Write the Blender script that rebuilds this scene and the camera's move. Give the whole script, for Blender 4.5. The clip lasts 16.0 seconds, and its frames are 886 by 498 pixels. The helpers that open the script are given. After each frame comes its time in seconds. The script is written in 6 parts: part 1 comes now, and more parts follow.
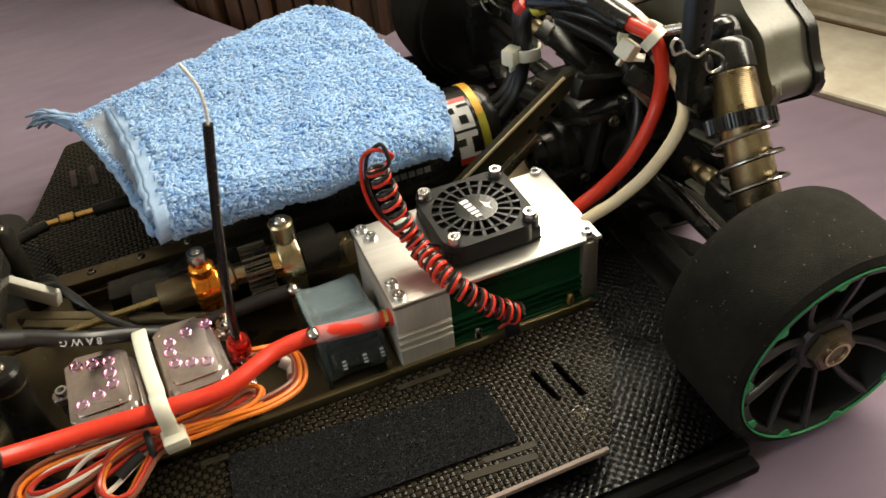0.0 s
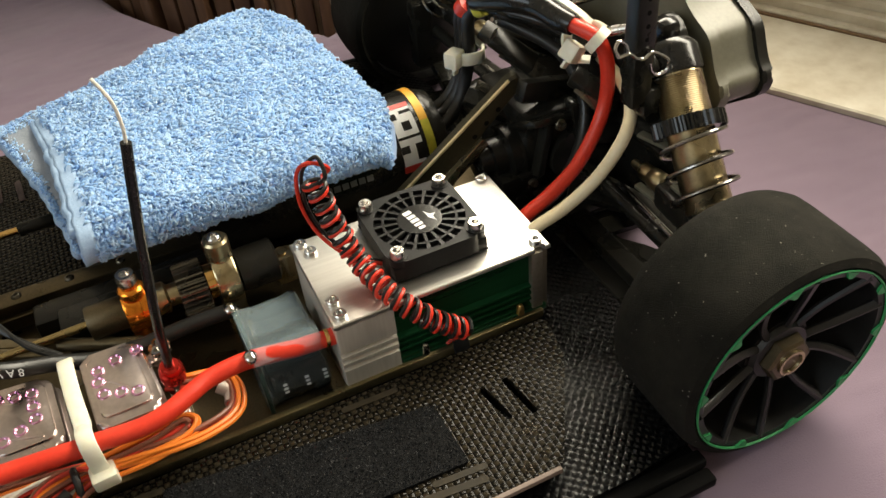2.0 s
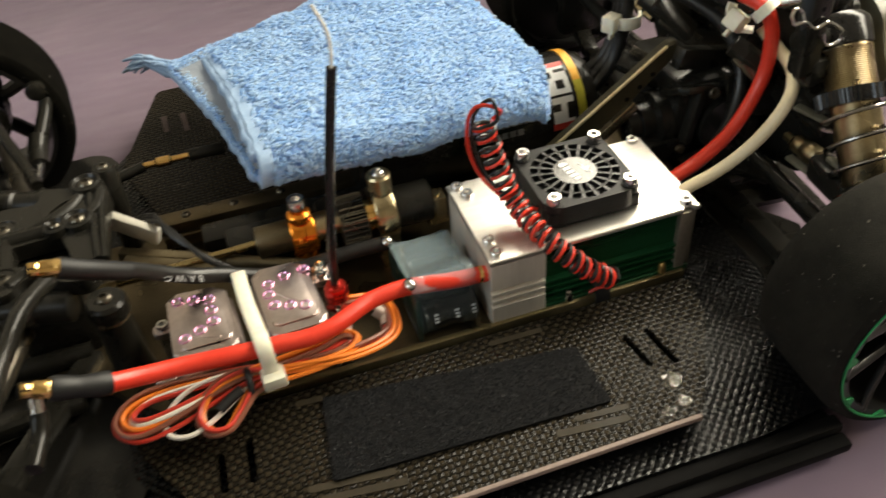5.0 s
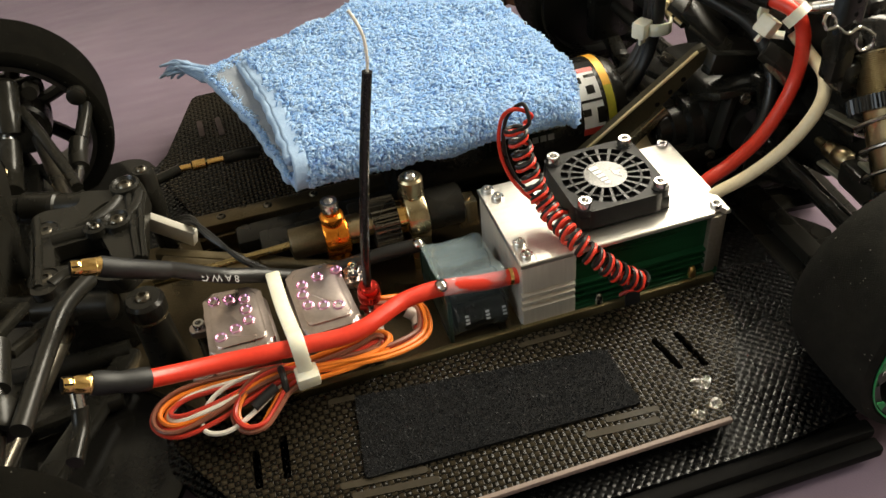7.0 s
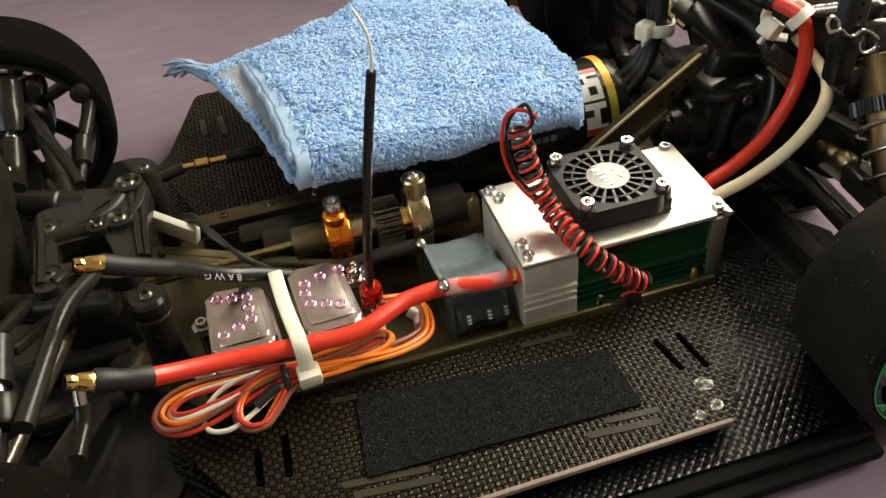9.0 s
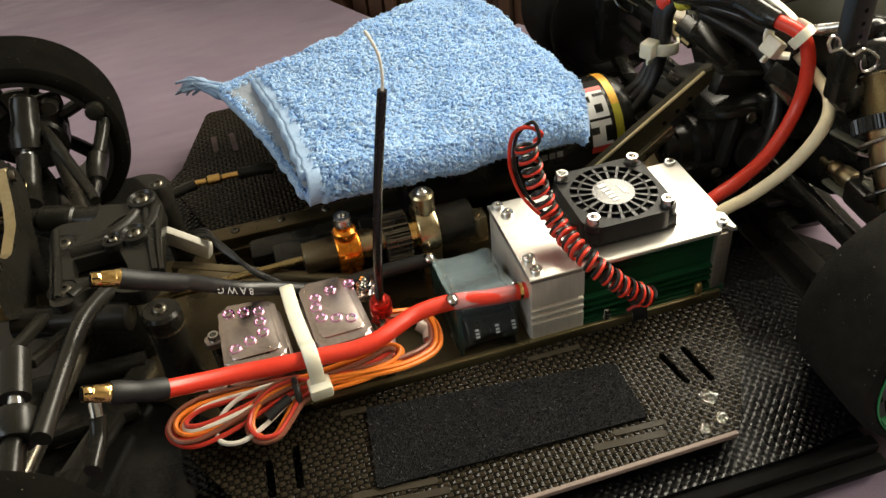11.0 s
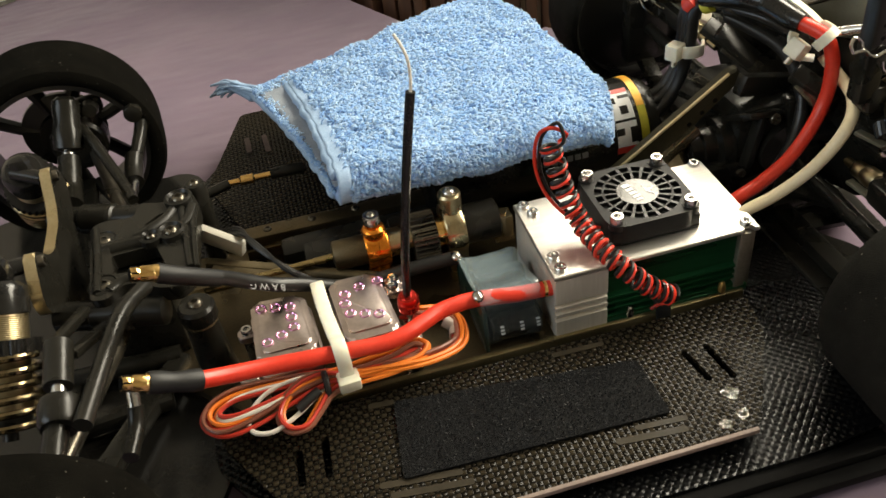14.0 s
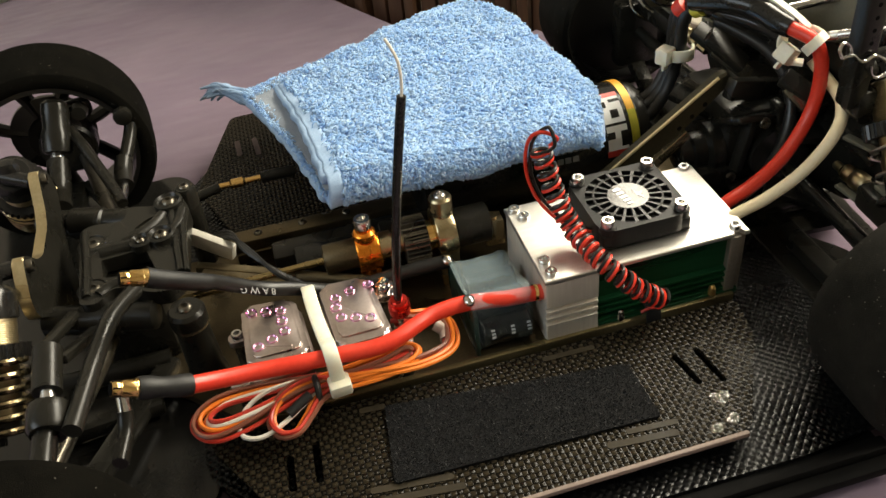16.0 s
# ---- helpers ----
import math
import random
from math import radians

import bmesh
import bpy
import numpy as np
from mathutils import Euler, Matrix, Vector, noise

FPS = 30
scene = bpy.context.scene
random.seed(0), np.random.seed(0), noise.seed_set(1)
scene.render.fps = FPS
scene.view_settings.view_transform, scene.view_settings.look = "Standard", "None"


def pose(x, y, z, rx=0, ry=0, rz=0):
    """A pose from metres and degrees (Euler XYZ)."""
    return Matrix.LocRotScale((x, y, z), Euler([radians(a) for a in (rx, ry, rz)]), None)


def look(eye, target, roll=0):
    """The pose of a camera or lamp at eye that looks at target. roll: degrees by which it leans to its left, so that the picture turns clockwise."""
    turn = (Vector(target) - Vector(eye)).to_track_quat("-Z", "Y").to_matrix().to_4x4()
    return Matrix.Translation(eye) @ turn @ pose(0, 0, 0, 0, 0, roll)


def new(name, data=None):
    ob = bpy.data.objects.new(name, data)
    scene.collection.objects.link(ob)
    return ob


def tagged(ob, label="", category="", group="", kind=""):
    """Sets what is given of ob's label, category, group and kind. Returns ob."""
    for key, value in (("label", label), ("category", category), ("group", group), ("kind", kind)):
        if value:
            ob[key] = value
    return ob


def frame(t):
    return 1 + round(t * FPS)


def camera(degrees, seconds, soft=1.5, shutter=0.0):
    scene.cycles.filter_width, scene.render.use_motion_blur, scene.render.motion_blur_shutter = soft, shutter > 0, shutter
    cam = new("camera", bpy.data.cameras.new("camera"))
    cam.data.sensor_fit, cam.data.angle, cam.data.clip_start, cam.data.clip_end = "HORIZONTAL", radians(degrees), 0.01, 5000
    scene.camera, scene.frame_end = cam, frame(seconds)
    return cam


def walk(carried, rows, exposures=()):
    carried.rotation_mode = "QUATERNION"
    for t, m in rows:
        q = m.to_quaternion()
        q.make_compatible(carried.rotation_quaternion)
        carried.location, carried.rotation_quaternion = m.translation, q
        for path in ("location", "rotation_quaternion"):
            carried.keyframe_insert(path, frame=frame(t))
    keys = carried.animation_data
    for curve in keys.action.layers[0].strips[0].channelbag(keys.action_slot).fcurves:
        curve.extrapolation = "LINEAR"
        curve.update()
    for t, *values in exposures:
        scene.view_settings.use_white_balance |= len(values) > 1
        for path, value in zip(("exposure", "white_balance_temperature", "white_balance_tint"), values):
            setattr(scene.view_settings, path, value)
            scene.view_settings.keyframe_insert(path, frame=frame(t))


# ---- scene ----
cam = camera(54.4, 16.0, shutter=0.4)
PATH = [
    (0.0, (-0.08320, -0.23690, 0.25310), (-0.05950, -0.16505, 0.18770), -6.5),
    (0.5, (-0.07430, -0.23160, 0.25395), (-0.04935, -0.16075, 0.18795), -7.4),
    (1.0, (-0.07130, -0.22830, 0.25260), (-0.04495, -0.15810, 0.18640), -7.0),
    (1.5, (-0.07250, -0.22715, 0.25010), (-0.04540, -0.15715, 0.18410), -6.3),
    (2.0, (-0.07195, -0.22585, 0.24885), (-0.04420, -0.15620, 0.18270), -5.8),
    (2.5, (-0.07265, -0.22225, 0.24530), (-0.04480, -0.15330, 0.17845), -5.1),
    (3.0, (-0.07765, -0.22360, 0.24655), (-0.05100, -0.15425, 0.17960), -5.1),
    (3.5, (-0.08370, -0.22490, 0.24530), (-0.05735, -0.15510, 0.17870), -4.4),
    (4.0, (-0.08695, -0.22750, 0.24700), (-0.06175, -0.15735, 0.18035), -4.6),
    (4.5, (-0.09390, -0.22945, 0.24715), (-0.07010, -0.15900, 0.18030), -4.3),
    (5.0, (-0.10895, -0.23535, 0.24955), (-0.08965, -0.16345, 0.18280), -5.2),
    (5.2, (-0.11945, -0.24089, 0.24905), (-0.10128, -0.16797, 0.18310), -5.5),
    (7.3, (-0.11210, -0.23888, 0.25236), (-0.09541, -0.16548, 0.18647), -6.2),
    (7.5, (-0.11360, -0.24170, 0.25375), (-0.09695, -0.16825, 0.18790), -6.1),
    (8.0, (-0.11595, -0.24165, 0.25345), (-0.10020, -0.16815, 0.18750), -6.2),
    (8.5, (-0.11460, -0.24170, 0.25315), (-0.09845, -0.16805, 0.18750), -6.2),
    (9.0, (-0.11350, -0.23935, 0.25125), (-0.09675, -0.16595, 0.18540), -5.9),
    (9.5, (-0.11465, -0.24030, 0.25195), (-0.09820, -0.16660, 0.18635), -6.1),
    (10.0, (-0.11490, -0.24245, 0.25345), (-0.09840, -0.16810, 0.18865), -6.3),
    (10.2, (-0.11493, -0.24316, 0.25541), (-0.09849, -0.16874, 0.19068), -6.3),
    (12.3, (-0.11703, -0.24352, 0.25435), (-0.09970, -0.16856, 0.19043), -5.6),
    (12.5, (-0.11600, -0.24365, 0.25445), (-0.09855, -0.16870, 0.19055), -5.6),
    (13.0, (-0.11485, -0.24270, 0.25395), (-0.09755, -0.16785, 0.18995), -5.8),
    (13.3, (-0.11639, -0.24448, 0.25148), (-0.10079, -0.17012, 0.18648), -6.0),
    (13.5, (-0.11690, -0.25455, 0.26270), (-0.10640, -0.17835, 0.19875), -9.1),
    (14.0, (-0.11645, -0.25105, 0.25860), (-0.10300, -0.17525, 0.19470), -7.4),
    (14.5, (-0.11485, -0.24855, 0.25730), (-0.09990, -0.17305, 0.19350), -6.8),
    (15.0, (-0.11455, -0.24840, 0.25730), (-0.09945, -0.17290, 0.19350), -6.7),
    (15.5, (-0.11775, -0.24900, 0.25670), (-0.10310, -0.17360, 0.19270), -6.6),
    (16.0, (-0.11640, -0.25035, 0.25930), (-0.10185, -0.17475, 0.19545), -6.9),
]
walk(cam, [(t, look(eye, target, roll)) for t, eye, target, roll in PATH])

# ---- light and air ----
def nt(name):
    m = bpy.data.materials.new(name)
    m.use_nodes = True
    n = m.node_tree.nodes
    return m, n, m.node_tree.links, n["Principled BSDF"]


def coords(n, l, scale=(1, 1, 1), rot=(0, 0, 0)):
    tc, mp = n.new("ShaderNodeTexCoord"), n.new("ShaderNodeMapping")
    mp.inputs["Scale"].default_value = scale
    mp.inputs["Rotation"].default_value = rot
    l.new(tc.outputs["Object"], mp.inputs["Vector"])
    return mp.outputs["Vector"]


def noise_tex(n, l, vec, scale, detail=4.0, rough=0.55):
    t = n.new("ShaderNodeTexNoise")
    t.inputs["Scale"].default_value = scale
    t.inputs["Detail"].default_value = detail
    t.inputs["Roughness"].default_value = rough
    l.new(vec, t.inputs["Vector"])
    return t.outputs["Fac"]


def ramp(n, l, fac, stops):
    r = n.new("ShaderNodeValToRGB")
    e = r.color_ramp.elements
    while len(e) < len(stops):
        e.new(0.5)
    for el, (p, c) in zip(e, stops):
        el.position, el.color = p, (*c, 1)
    l.new(fac, r.inputs["Fac"])
    return r.outputs["Color"]


def bump(n, l, height, b, strength=0.3, dist=0.0005):
    k = n.new("ShaderNodeBump")
    k.inputs["Strength"].default_value = strength
    k.inputs["Distance"].default_value = dist
    l.new(height, k.inputs["Height"])
    l.new(k.outputs["Normal"], b.inputs["Normal"])


def mat(name, lo, hi, rough=0.5, metal=0.0, grain=400.0, stain=40.0, bumps=0.15, rvar=0.12, coat=0.0, stretch=(1, 1, 1), trans=0.0, ior=1.5, sheen=0.0, sss=0.0, spec=0.5):
    """A surface with colour varied between lo and hi at two scales, uneven gloss and fine relief."""
    m, n, l, b = nt(name)
    vec = coords(n, l, stretch)
    fine, wide = noise_tex(n, l, vec, grain), noise_tex(n, l, vec, stain, 3.0)
    mix = n.new("ShaderNodeMath")
    mix.operation = "MULTIPLY_ADD"
    mix.inputs[1].default_value = 0.45
    l.new(fine, mix.inputs[0])
    half = n.new("ShaderNodeMath")
    half.operation = "MULTIPLY"
    half.inputs[1].default_value = 0.55
    l.new(wide, half.inputs[0])
    l.new(half.outputs[0], mix.inputs[2])
    l.new(ramp(n, l, mix.outputs[0], [(0.32, lo), (0.68, hi)]), b.inputs["Base Color"])
    rr = n.new("ShaderNodeMapRange")
    rr.inputs["From Min"].default_value, rr.inputs["From Max"].default_value = 0.3, 0.7
    rr.inputs["To Min"].default_value, rr.inputs["To Max"].default_value = max(0.02, rough - rvar), min(1, rough + rvar)
    l.new(wide, rr.inputs["Value"])
    l.new(rr.outputs[0], b.inputs["Roughness"])
    b.inputs["Metallic"].default_value = metal
    b.inputs["Specular IOR Level"].default_value = spec
    b.inputs["Coat Weight"].default_value = coat
    b.inputs["Transmission Weight"].default_value = trans
    b.inputs["IOR"].default_value = ior
    b.inputs["Sheen Weight"].default_value = sheen
    b.inputs["Subsurface Weight"].default_value = sss
    b.inputs["Subsurface Radius"].default_value = (0.002, 0.0015, 0.001)
    if bumps:
        bump(n, l, fine, b, bumps, 0.0003)
    return m

# ---- shapes, in millimetres ----
MM = 0.001


def thing(name, base, label, category, group="", kind=""):
    ob = new(name)
    ob.empty_display_size = 0.01
    ob.location = Vector(base) * MM
    return tagged(ob, label, category, group, kind)


def origin_of(ob):
    o = Vector((0, 0, 0))
    while ob:
        o = o + ob.location
        ob = ob.parent
    return o


def mesh_from(bm, name, material, sharp=38.0, smooth=True, shift=Vector((0, 0, 0))):
    bmesh.ops.recalc_face_normals(bm, faces=bm.faces)
    me = bpy.data.meshes.new(name)
    bm.transform(Matrix.Translation(-shift) @ Matrix.Scale(MM, 4))
    bm.to_mesh(me)
    bm.free()
    for one in material if isinstance(material, (list, tuple)) else [material]:
        me.materials.append(one)
    if smooth:
        me.shade_smooth()
        me.set_sharp_from_angle(angle=radians(sharp))
    return me


def part(name, bm, material, parent=None, label="", sharp=38.0, smooth=True):
    """Links a bmesh, drawn in millimetres of the world, as one mesh under a thing or a part."""
    o = origin_of(parent) if parent else Vector((0, 0, 0))
    ob = new(name, mesh_from(bm, name, material, sharp, smooth, o))
    if parent:
        ob.parent = parent
    return tagged(ob, label)


def solid(name, bm, material, label, category, group="", kind="", sharp=38.0):
    """A thing that is one mesh."""
    return tagged(part(name, bm, material, None, "", sharp), label, category, group, kind)


def turn(rot):
    return Euler([radians(a) for a in rot]).to_matrix().to_4x4()


def along(p0, p1):
    d = Vector(p1) - Vector(p0)
    return d.to_track_quat("Z", "Y").to_matrix().to_4x4(), d.length


def box(bm, c, s, rot=(0, 0, 0), bev=0.0, seg=2):
    made = bmesh.ops.create_cube(bm, size=1, matrix=Matrix.Translation(c) @ turn(rot) @ Matrix.Diagonal((*s, 1)))
    if bev:
        edges = list({e for v in made["verts"] for e in v.link_edges})
        bmesh.ops.bevel(bm, geom=edges, offset=bev, segments=seg, affect="EDGES", profile=0.5)
    return bm


def bar(bm, p0, p1, w, h, bev=0.0, roll=0.0):
    """A square bar from p0 to p1."""
    q, n = along(p0, p1)
    mid = (Vector(p0) + Vector(p1)) / 2
    made = bmesh.ops.create_cube(bm, size=1, matrix=Matrix.Translation(mid) @ q @ turn((0, 0, roll)) @ Matrix.Diagonal((w, h, n, 1)))
    if bev:
        edges = list({e for v in made["verts"] for e in v.link_edges})
        bmesh.ops.bevel(bm, geom=edges, offset=bev, segments=2, affect="EDGES", profile=0.5)
    return bm


def rod(bm, p0, p1, r0, r1=None, seg=20):
    q, n = along(p0, p1)
    mid = (Vector(p0) + Vector(p1)) / 2
    bmesh.ops.create_cone(bm, cap_ends=True, segments=seg, radius1=r0, radius2=r0 if r1 is None else r1, depth=n, matrix=Matrix.Translation(mid) @ q)
    return bm


def lathe(bm, o, axis, prof, seg=32, close=True):
    """Turns the profile (radius, height) round an axis through o."""
    q = Vector(axis).to_track_quat("Z", "Y").to_matrix()
    rings = []
    for r, h in prof:
        rings.append([bm.verts.new(Vector(o) + q @ Vector((r * math.cos(2 * math.pi * k / seg), r * math.sin(2 * math.pi * k / seg), h))) for k in range(seg)])
    for a, b in zip(rings, rings[1:]):
        for k in range(seg):
            bm.faces.new((a[k], a[(k + 1) % seg], b[(k + 1) % seg], b[k]))
    if close:
        bm.faces.new(rings[0][::-1])
        bm.faces.new(rings[-1])
    return bm


def spline(pts, steps=6, closed=False):
    p = [Vector(a) for a in pts]
    n = len(p)
    out = []
    for i in range(n if closed else n - 1):
        if closed:
            a, b, c, d = p[i - 1], p[i], p[(i + 1) % n], p[(i + 2) % n]
        else:
            a, b, c, d = p[max(i - 1, 0)], p[i], p[i + 1], p[min(i + 2, n - 1)]
        for s in range(steps):
            t = s / steps
            out.append(0.5 * (2 * b + (c - a) * t + (2 * a - 5 * b + 4 * c - d) * t * t + (3 * b - a - 3 * c + d) * t ** 3))
    if not closed:
        out.append(p[-1])
    return out


def sweep(bm, path, radius, seg=10, closed=False, flat=1.0):
    """A round (or flattened) tube along a path; radius is a number or a function of 0 to 1."""
    n = len(path)
    rings, side = [], None
    for i, p in enumerate(path):
        a, b = path[i - 1] if (i or closed) else p, path[(i + 1) % n] if (i < n - 1 or closed) else p
        d = (b - a).normalized()
        if side is None:
            side = d.orthogonal().normalized()
        side = (side - d * side.dot(d)).normalized()
        up = d.cross(side)
        r = radius(i / max(1, n - 1)) if callable(radius) else radius
        rings.append([bm.verts.new(p + r * (math.cos(2 * math.pi * k / seg) * side + flat * math.sin(2 * math.pi * k / seg) * up)) for k in range(seg)])
    for i in range(n if closed else n - 1):
        a, b = rings[i], rings[(i + 1) % n]
        for k in range(seg):
            bm.faces.new((a[k], a[(k + 1) % seg], b[(k + 1) % seg], b[k]))
    if not closed:
        bm.faces.new(rings[0][::-1])
        bm.faces.new(rings[-1])
    return bm


def tube(bm, pts, r, seg=10, steps=6, closed=False, flat=1.0):
    return sweep(bm, spline(pts, steps, closed), r, seg, closed, flat)


def prism(bm, outline, z0, z1, bev=0.0, m=None, seg=1):
    """A flat plate of that outline from z0 to z1, moved by m."""
    lo = [bm.verts.new((x, y, z0)) for x, y in outline]
    hi = [bm.verts.new((x, y, z1)) for x, y in outline]
    n = len(outline)
    faces = [bm.faces.new(lo[::-1]), bm.faces.new(hi)]
    faces += [bm.faces.new((lo[i], lo[(i + 1) % n], hi[(i + 1) % n], hi[i])) for i in range(n)]
    if bev:
        edges = list({e for f in faces[:2] for e in f.edges})
        made = bmesh.ops.bevel(bm, geom=edges, offset=bev, segments=seg, affect="EDGES", profile=0.5)
        vs = list({v for f in made["faces"] for v in f.verts} | {v for f in faces if f.is_valid for v in f.verts})
    else:
        vs = lo + hi
    if m is not None:
        bmesh.ops.transform(bm, matrix=m, verts=vs)
    return bm


def frame_plane(o, ex, ey):
    """The pose whose x and y run along ex and ey from o."""
    x = Vector(ex).normalized()
    z = x.cross(Vector(ey)).normalized()
    y = z.cross(x)
    m = Matrix((x, y, z)).transposed().to_4x4()
    m.translation = Vector(o)
    return m


def rounded(outline, r, k=4):
    """The outline with its corners rounded."""
    out = []
    n = len(outline)
    for i in range(n):
        a, b, c = (Vector(outline[j % n]) for j in (i - 1, i, i + 1))
        u, w = (a - b), (c - b)
        q = min(r, u.length * 0.45, w.length * 0.45)
        p0, p1 = b + u.normalized() * q, b + w.normalized() * q
        for s in range(k + 1):
            t = s / k
            out.append(tuple((1 - t) ** 2 * p0 + 2 * t * (1 - t) * b + t * t * p1))
    return out


def B():
    return bmesh.new()

# ---- daylight from the window, and an added fill light ----
world = bpy.data.worlds.new("sky")
scene.world = world
world.use_nodes = True
wn, wl = world.node_tree.nodes, world.node_tree.links
sky = wn.new("ShaderNodeTexSky")
sky.sky_type, sky.sun_disc = "NISHITA", False
sky.sun_elevation, sky.sun_rotation = radians(48), radians(35)
wl.new(sky.outputs["Color"], wn["Background"].inputs["Color"])
wn["Background"].inputs["Strength"].default_value = 0.12
scene.view_settings.exposure = 0.0

NORMAL, ALONG = Vector((0.8915, 0.4530, 0)), Vector((-0.4530, 0.8915, 0))


def wall_point(off, run, z):
    """A place by its distance towards the window wall, along that wall, and height."""
    return NORMAL * off + ALONG * run + Vector((0, 0, z))


lamp = bpy.data.lights.new("window_daylight", "AREA")
lamp.shape, lamp.size, lamp.size_y = "RECTANGLE", 0.76, 0.28
lamp.energy, lamp.color = 14.2, (1.0, 0.915, 0.73)
daylight = new("window_daylight", lamp)
daylight.matrix_world = look(wall_point(392, -75, 450) * MM, wall_point(0, -75, 450) * MM)

# Fill lamp added on an unseen side; no window is known there.
lamp = bpy.data.lights.new("unseen_fill_light", "AREA")
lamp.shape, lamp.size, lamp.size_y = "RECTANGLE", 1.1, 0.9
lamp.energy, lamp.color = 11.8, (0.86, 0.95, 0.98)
daylight = new("unseen_fill_light", lamp)
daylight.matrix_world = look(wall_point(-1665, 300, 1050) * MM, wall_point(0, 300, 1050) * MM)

# ---- materials ----
PLASTIC = mat("black_plastic", (0.009, 0.0084, 0.0066), (0.017, 0.0158, 0.0126), 0.28, grain=900, bumps=0.12, rvar=0.1, spec=0.27)
GLOSS_BLACK = mat("gloss_black", (0.008, 0.0076, 0.0068), (0.016, 0.0152, 0.0136), 0.19, grain=700, bumps=0.03, rvar=0.06, spec=0.36)
BRONZE = mat("hard_anodised_aluminium", (0.085, 0.066, 0.036), (0.155, 0.12, 0.07), 0.36, 0.85, grain=1200, bumps=0.08)
BRASS_GREY = mat("bronze_shock_body", (0.38, 0.31, 0.18), (0.54, 0.45, 0.28), 0.3, 1.0, grain=900, bumps=0.05)
ALU = mat("brushed_aluminium", (0.66, 0.63, 0.58), (0.86, 0.83, 0.78), 0.42, 1.0, grain=700, stretch=(0.08, 1, 1), bumps=0.10)
ALU_END = mat("machined_aluminium_end", (0.76, 0.70, 0.61), (0.92, 0.87, 0.78), 0.58, 0.75, grain=700, stretch=(1, 1, 0.06), bumps=0.12)
END_GREY = mat("grey_aluminium_end", (0.26, 0.23, 0.18), (0.38, 0.34, 0.28), 0.45, 0.9, grain=700, bumps=0.08)
SERVO_METAL = mat("servo_case_metal", (0.50, 0.42, 0.39), (0.68, 0.58, 0.54), 0.36, 1.0, grain=500, bumps=0.05)
STEEL = mat("screw_steel", (0.45, 0.44, 0.42), (0.7, 0.68, 0.65), 0.22, 1.0, grain=1500, bumps=0.05)
PURPLE_STEEL = mat("purple_screw", (0.60, 0.28, 0.47), (0.86, 0.52, 0.70), 0.3, 1.0, grain=1500, bumps=0.05)
DARK_STEEL = mat("dark_steel", (0.09, 0.08, 0.062), (0.20, 0.18, 0.145), 0.3, 0.9, grain=900, bumps=0.06)
GOLD = mat("gold_plate", (0.75, 0.45, 0.14), (0.95, 0.66, 0.27), 0.2, 1.0, grain=900, bumps=0.04)
ORANGE = mat("orange_anodised", (0.75, 0.22, 0.02), (0.95, 0.36, 0.05), 0.24, 0.95, grain=900, bumps=0.04)
RED_ANOD = mat("red_anodised", (0.45, 0.02, 0.015), (0.70, 0.05, 0.03), 0.2, 0.85, grain=900, bumps=0.04)
GREEN = mat("green_anodised", (0.006, 0.045, 0.016), (0.014, 0.085, 0.032), 0.3, 0.45, grain=700, stretch=(0.1, 1, 1), bumps=0.06)
RED_SIL = mat("red_silicone", (0.60, 0.028, 0.013), (0.74, 0.05, 0.022), 0.36, grain=600, bumps=0.05, rvar=0.08)
WHITE_SIL = mat("cream_silicone", (0.72, 0.60, 0.38), (0.82, 0.71, 0.49), 0.4, grain=600, bumps=0.05)
BLACK_SIL = mat("black_silicone", (0.011, 0.0106, 0.0098), (0.021, 0.0202, 0.0188), 0.36, grain=600, bumps=0.06, spec=0.36)
SHRINK = mat("black_heatshrink", (0.008, 0.008, 0.008), (0.017, 0.017, 0.017), 0.5, grain=700, bumps=0.15, spec=0.35)
FAN_BLACK = mat("fan_black_plastic", (0.006, 0.006, 0.006), (0.013, 0.0125, 0.012), 0.42, grain=700, bumps=0.06, rvar=0.05, spec=0.18)
FAN_RIB = mat("fan_rib_plastic", (0.006, 0.006, 0.006), (0.013, 0.0125, 0.012), 0.3, grain=700, bumps=0.03, rvar=0.05, spec=0.25)
FAN_HUB = mat("fan_hub_gloss", (0.006, 0.006, 0.006), (0.012, 0.012, 0.012), 0.16, grain=700, bumps=0.12, rvar=0.03, spec=0.45)
NYLON = mat("white_nylon", (0.76, 0.72, 0.57), (0.88, 0.85, 0.70), 0.34, grain=500, bumps=0.05, sss=0.25)
WIRE_ORANGE = mat("orange_wire", (0.72, 0.16, 0.012), (0.85, 0.23, 0.022), 0.38, grain=900, bumps=0.04)
WIRE_RED = mat("red_wire", (0.46, 0.03, 0.016), (0.60, 0.05, 0.026), 0.38, grain=900, bumps=0.04)
WIRE_BROWN = mat("brown_wire", (0.17, 0.055, 0.032), (0.27, 0.095, 0.055), 0.38, grain=900, bumps=0.04)
WIRE_WHITE = mat("white_wire", (0.74, 0.69, 0.60), (0.86, 0.82, 0.74), 0.38, grain=900, bumps=0.04)
RIM_BLACK = mat("rim_plastic", (0.007, 0.0066, 0.006), (0.015, 0.0142, 0.0128), 0.38, grain=800, bumps=0.08)
RIM_GREEN = mat("green_rim_paint", (0.02, 0.20, 0.06), (0.04, 0.34, 0.11), 0.45, grain=500, bumps=0.1)
HOOKPAD = mat("loop_pad_fabric", (0.002, 0.002, 0.0022), (0.009, 0.009, 0.0095), 0.85, grain=1100, bumps=1.0, spec=0.15)
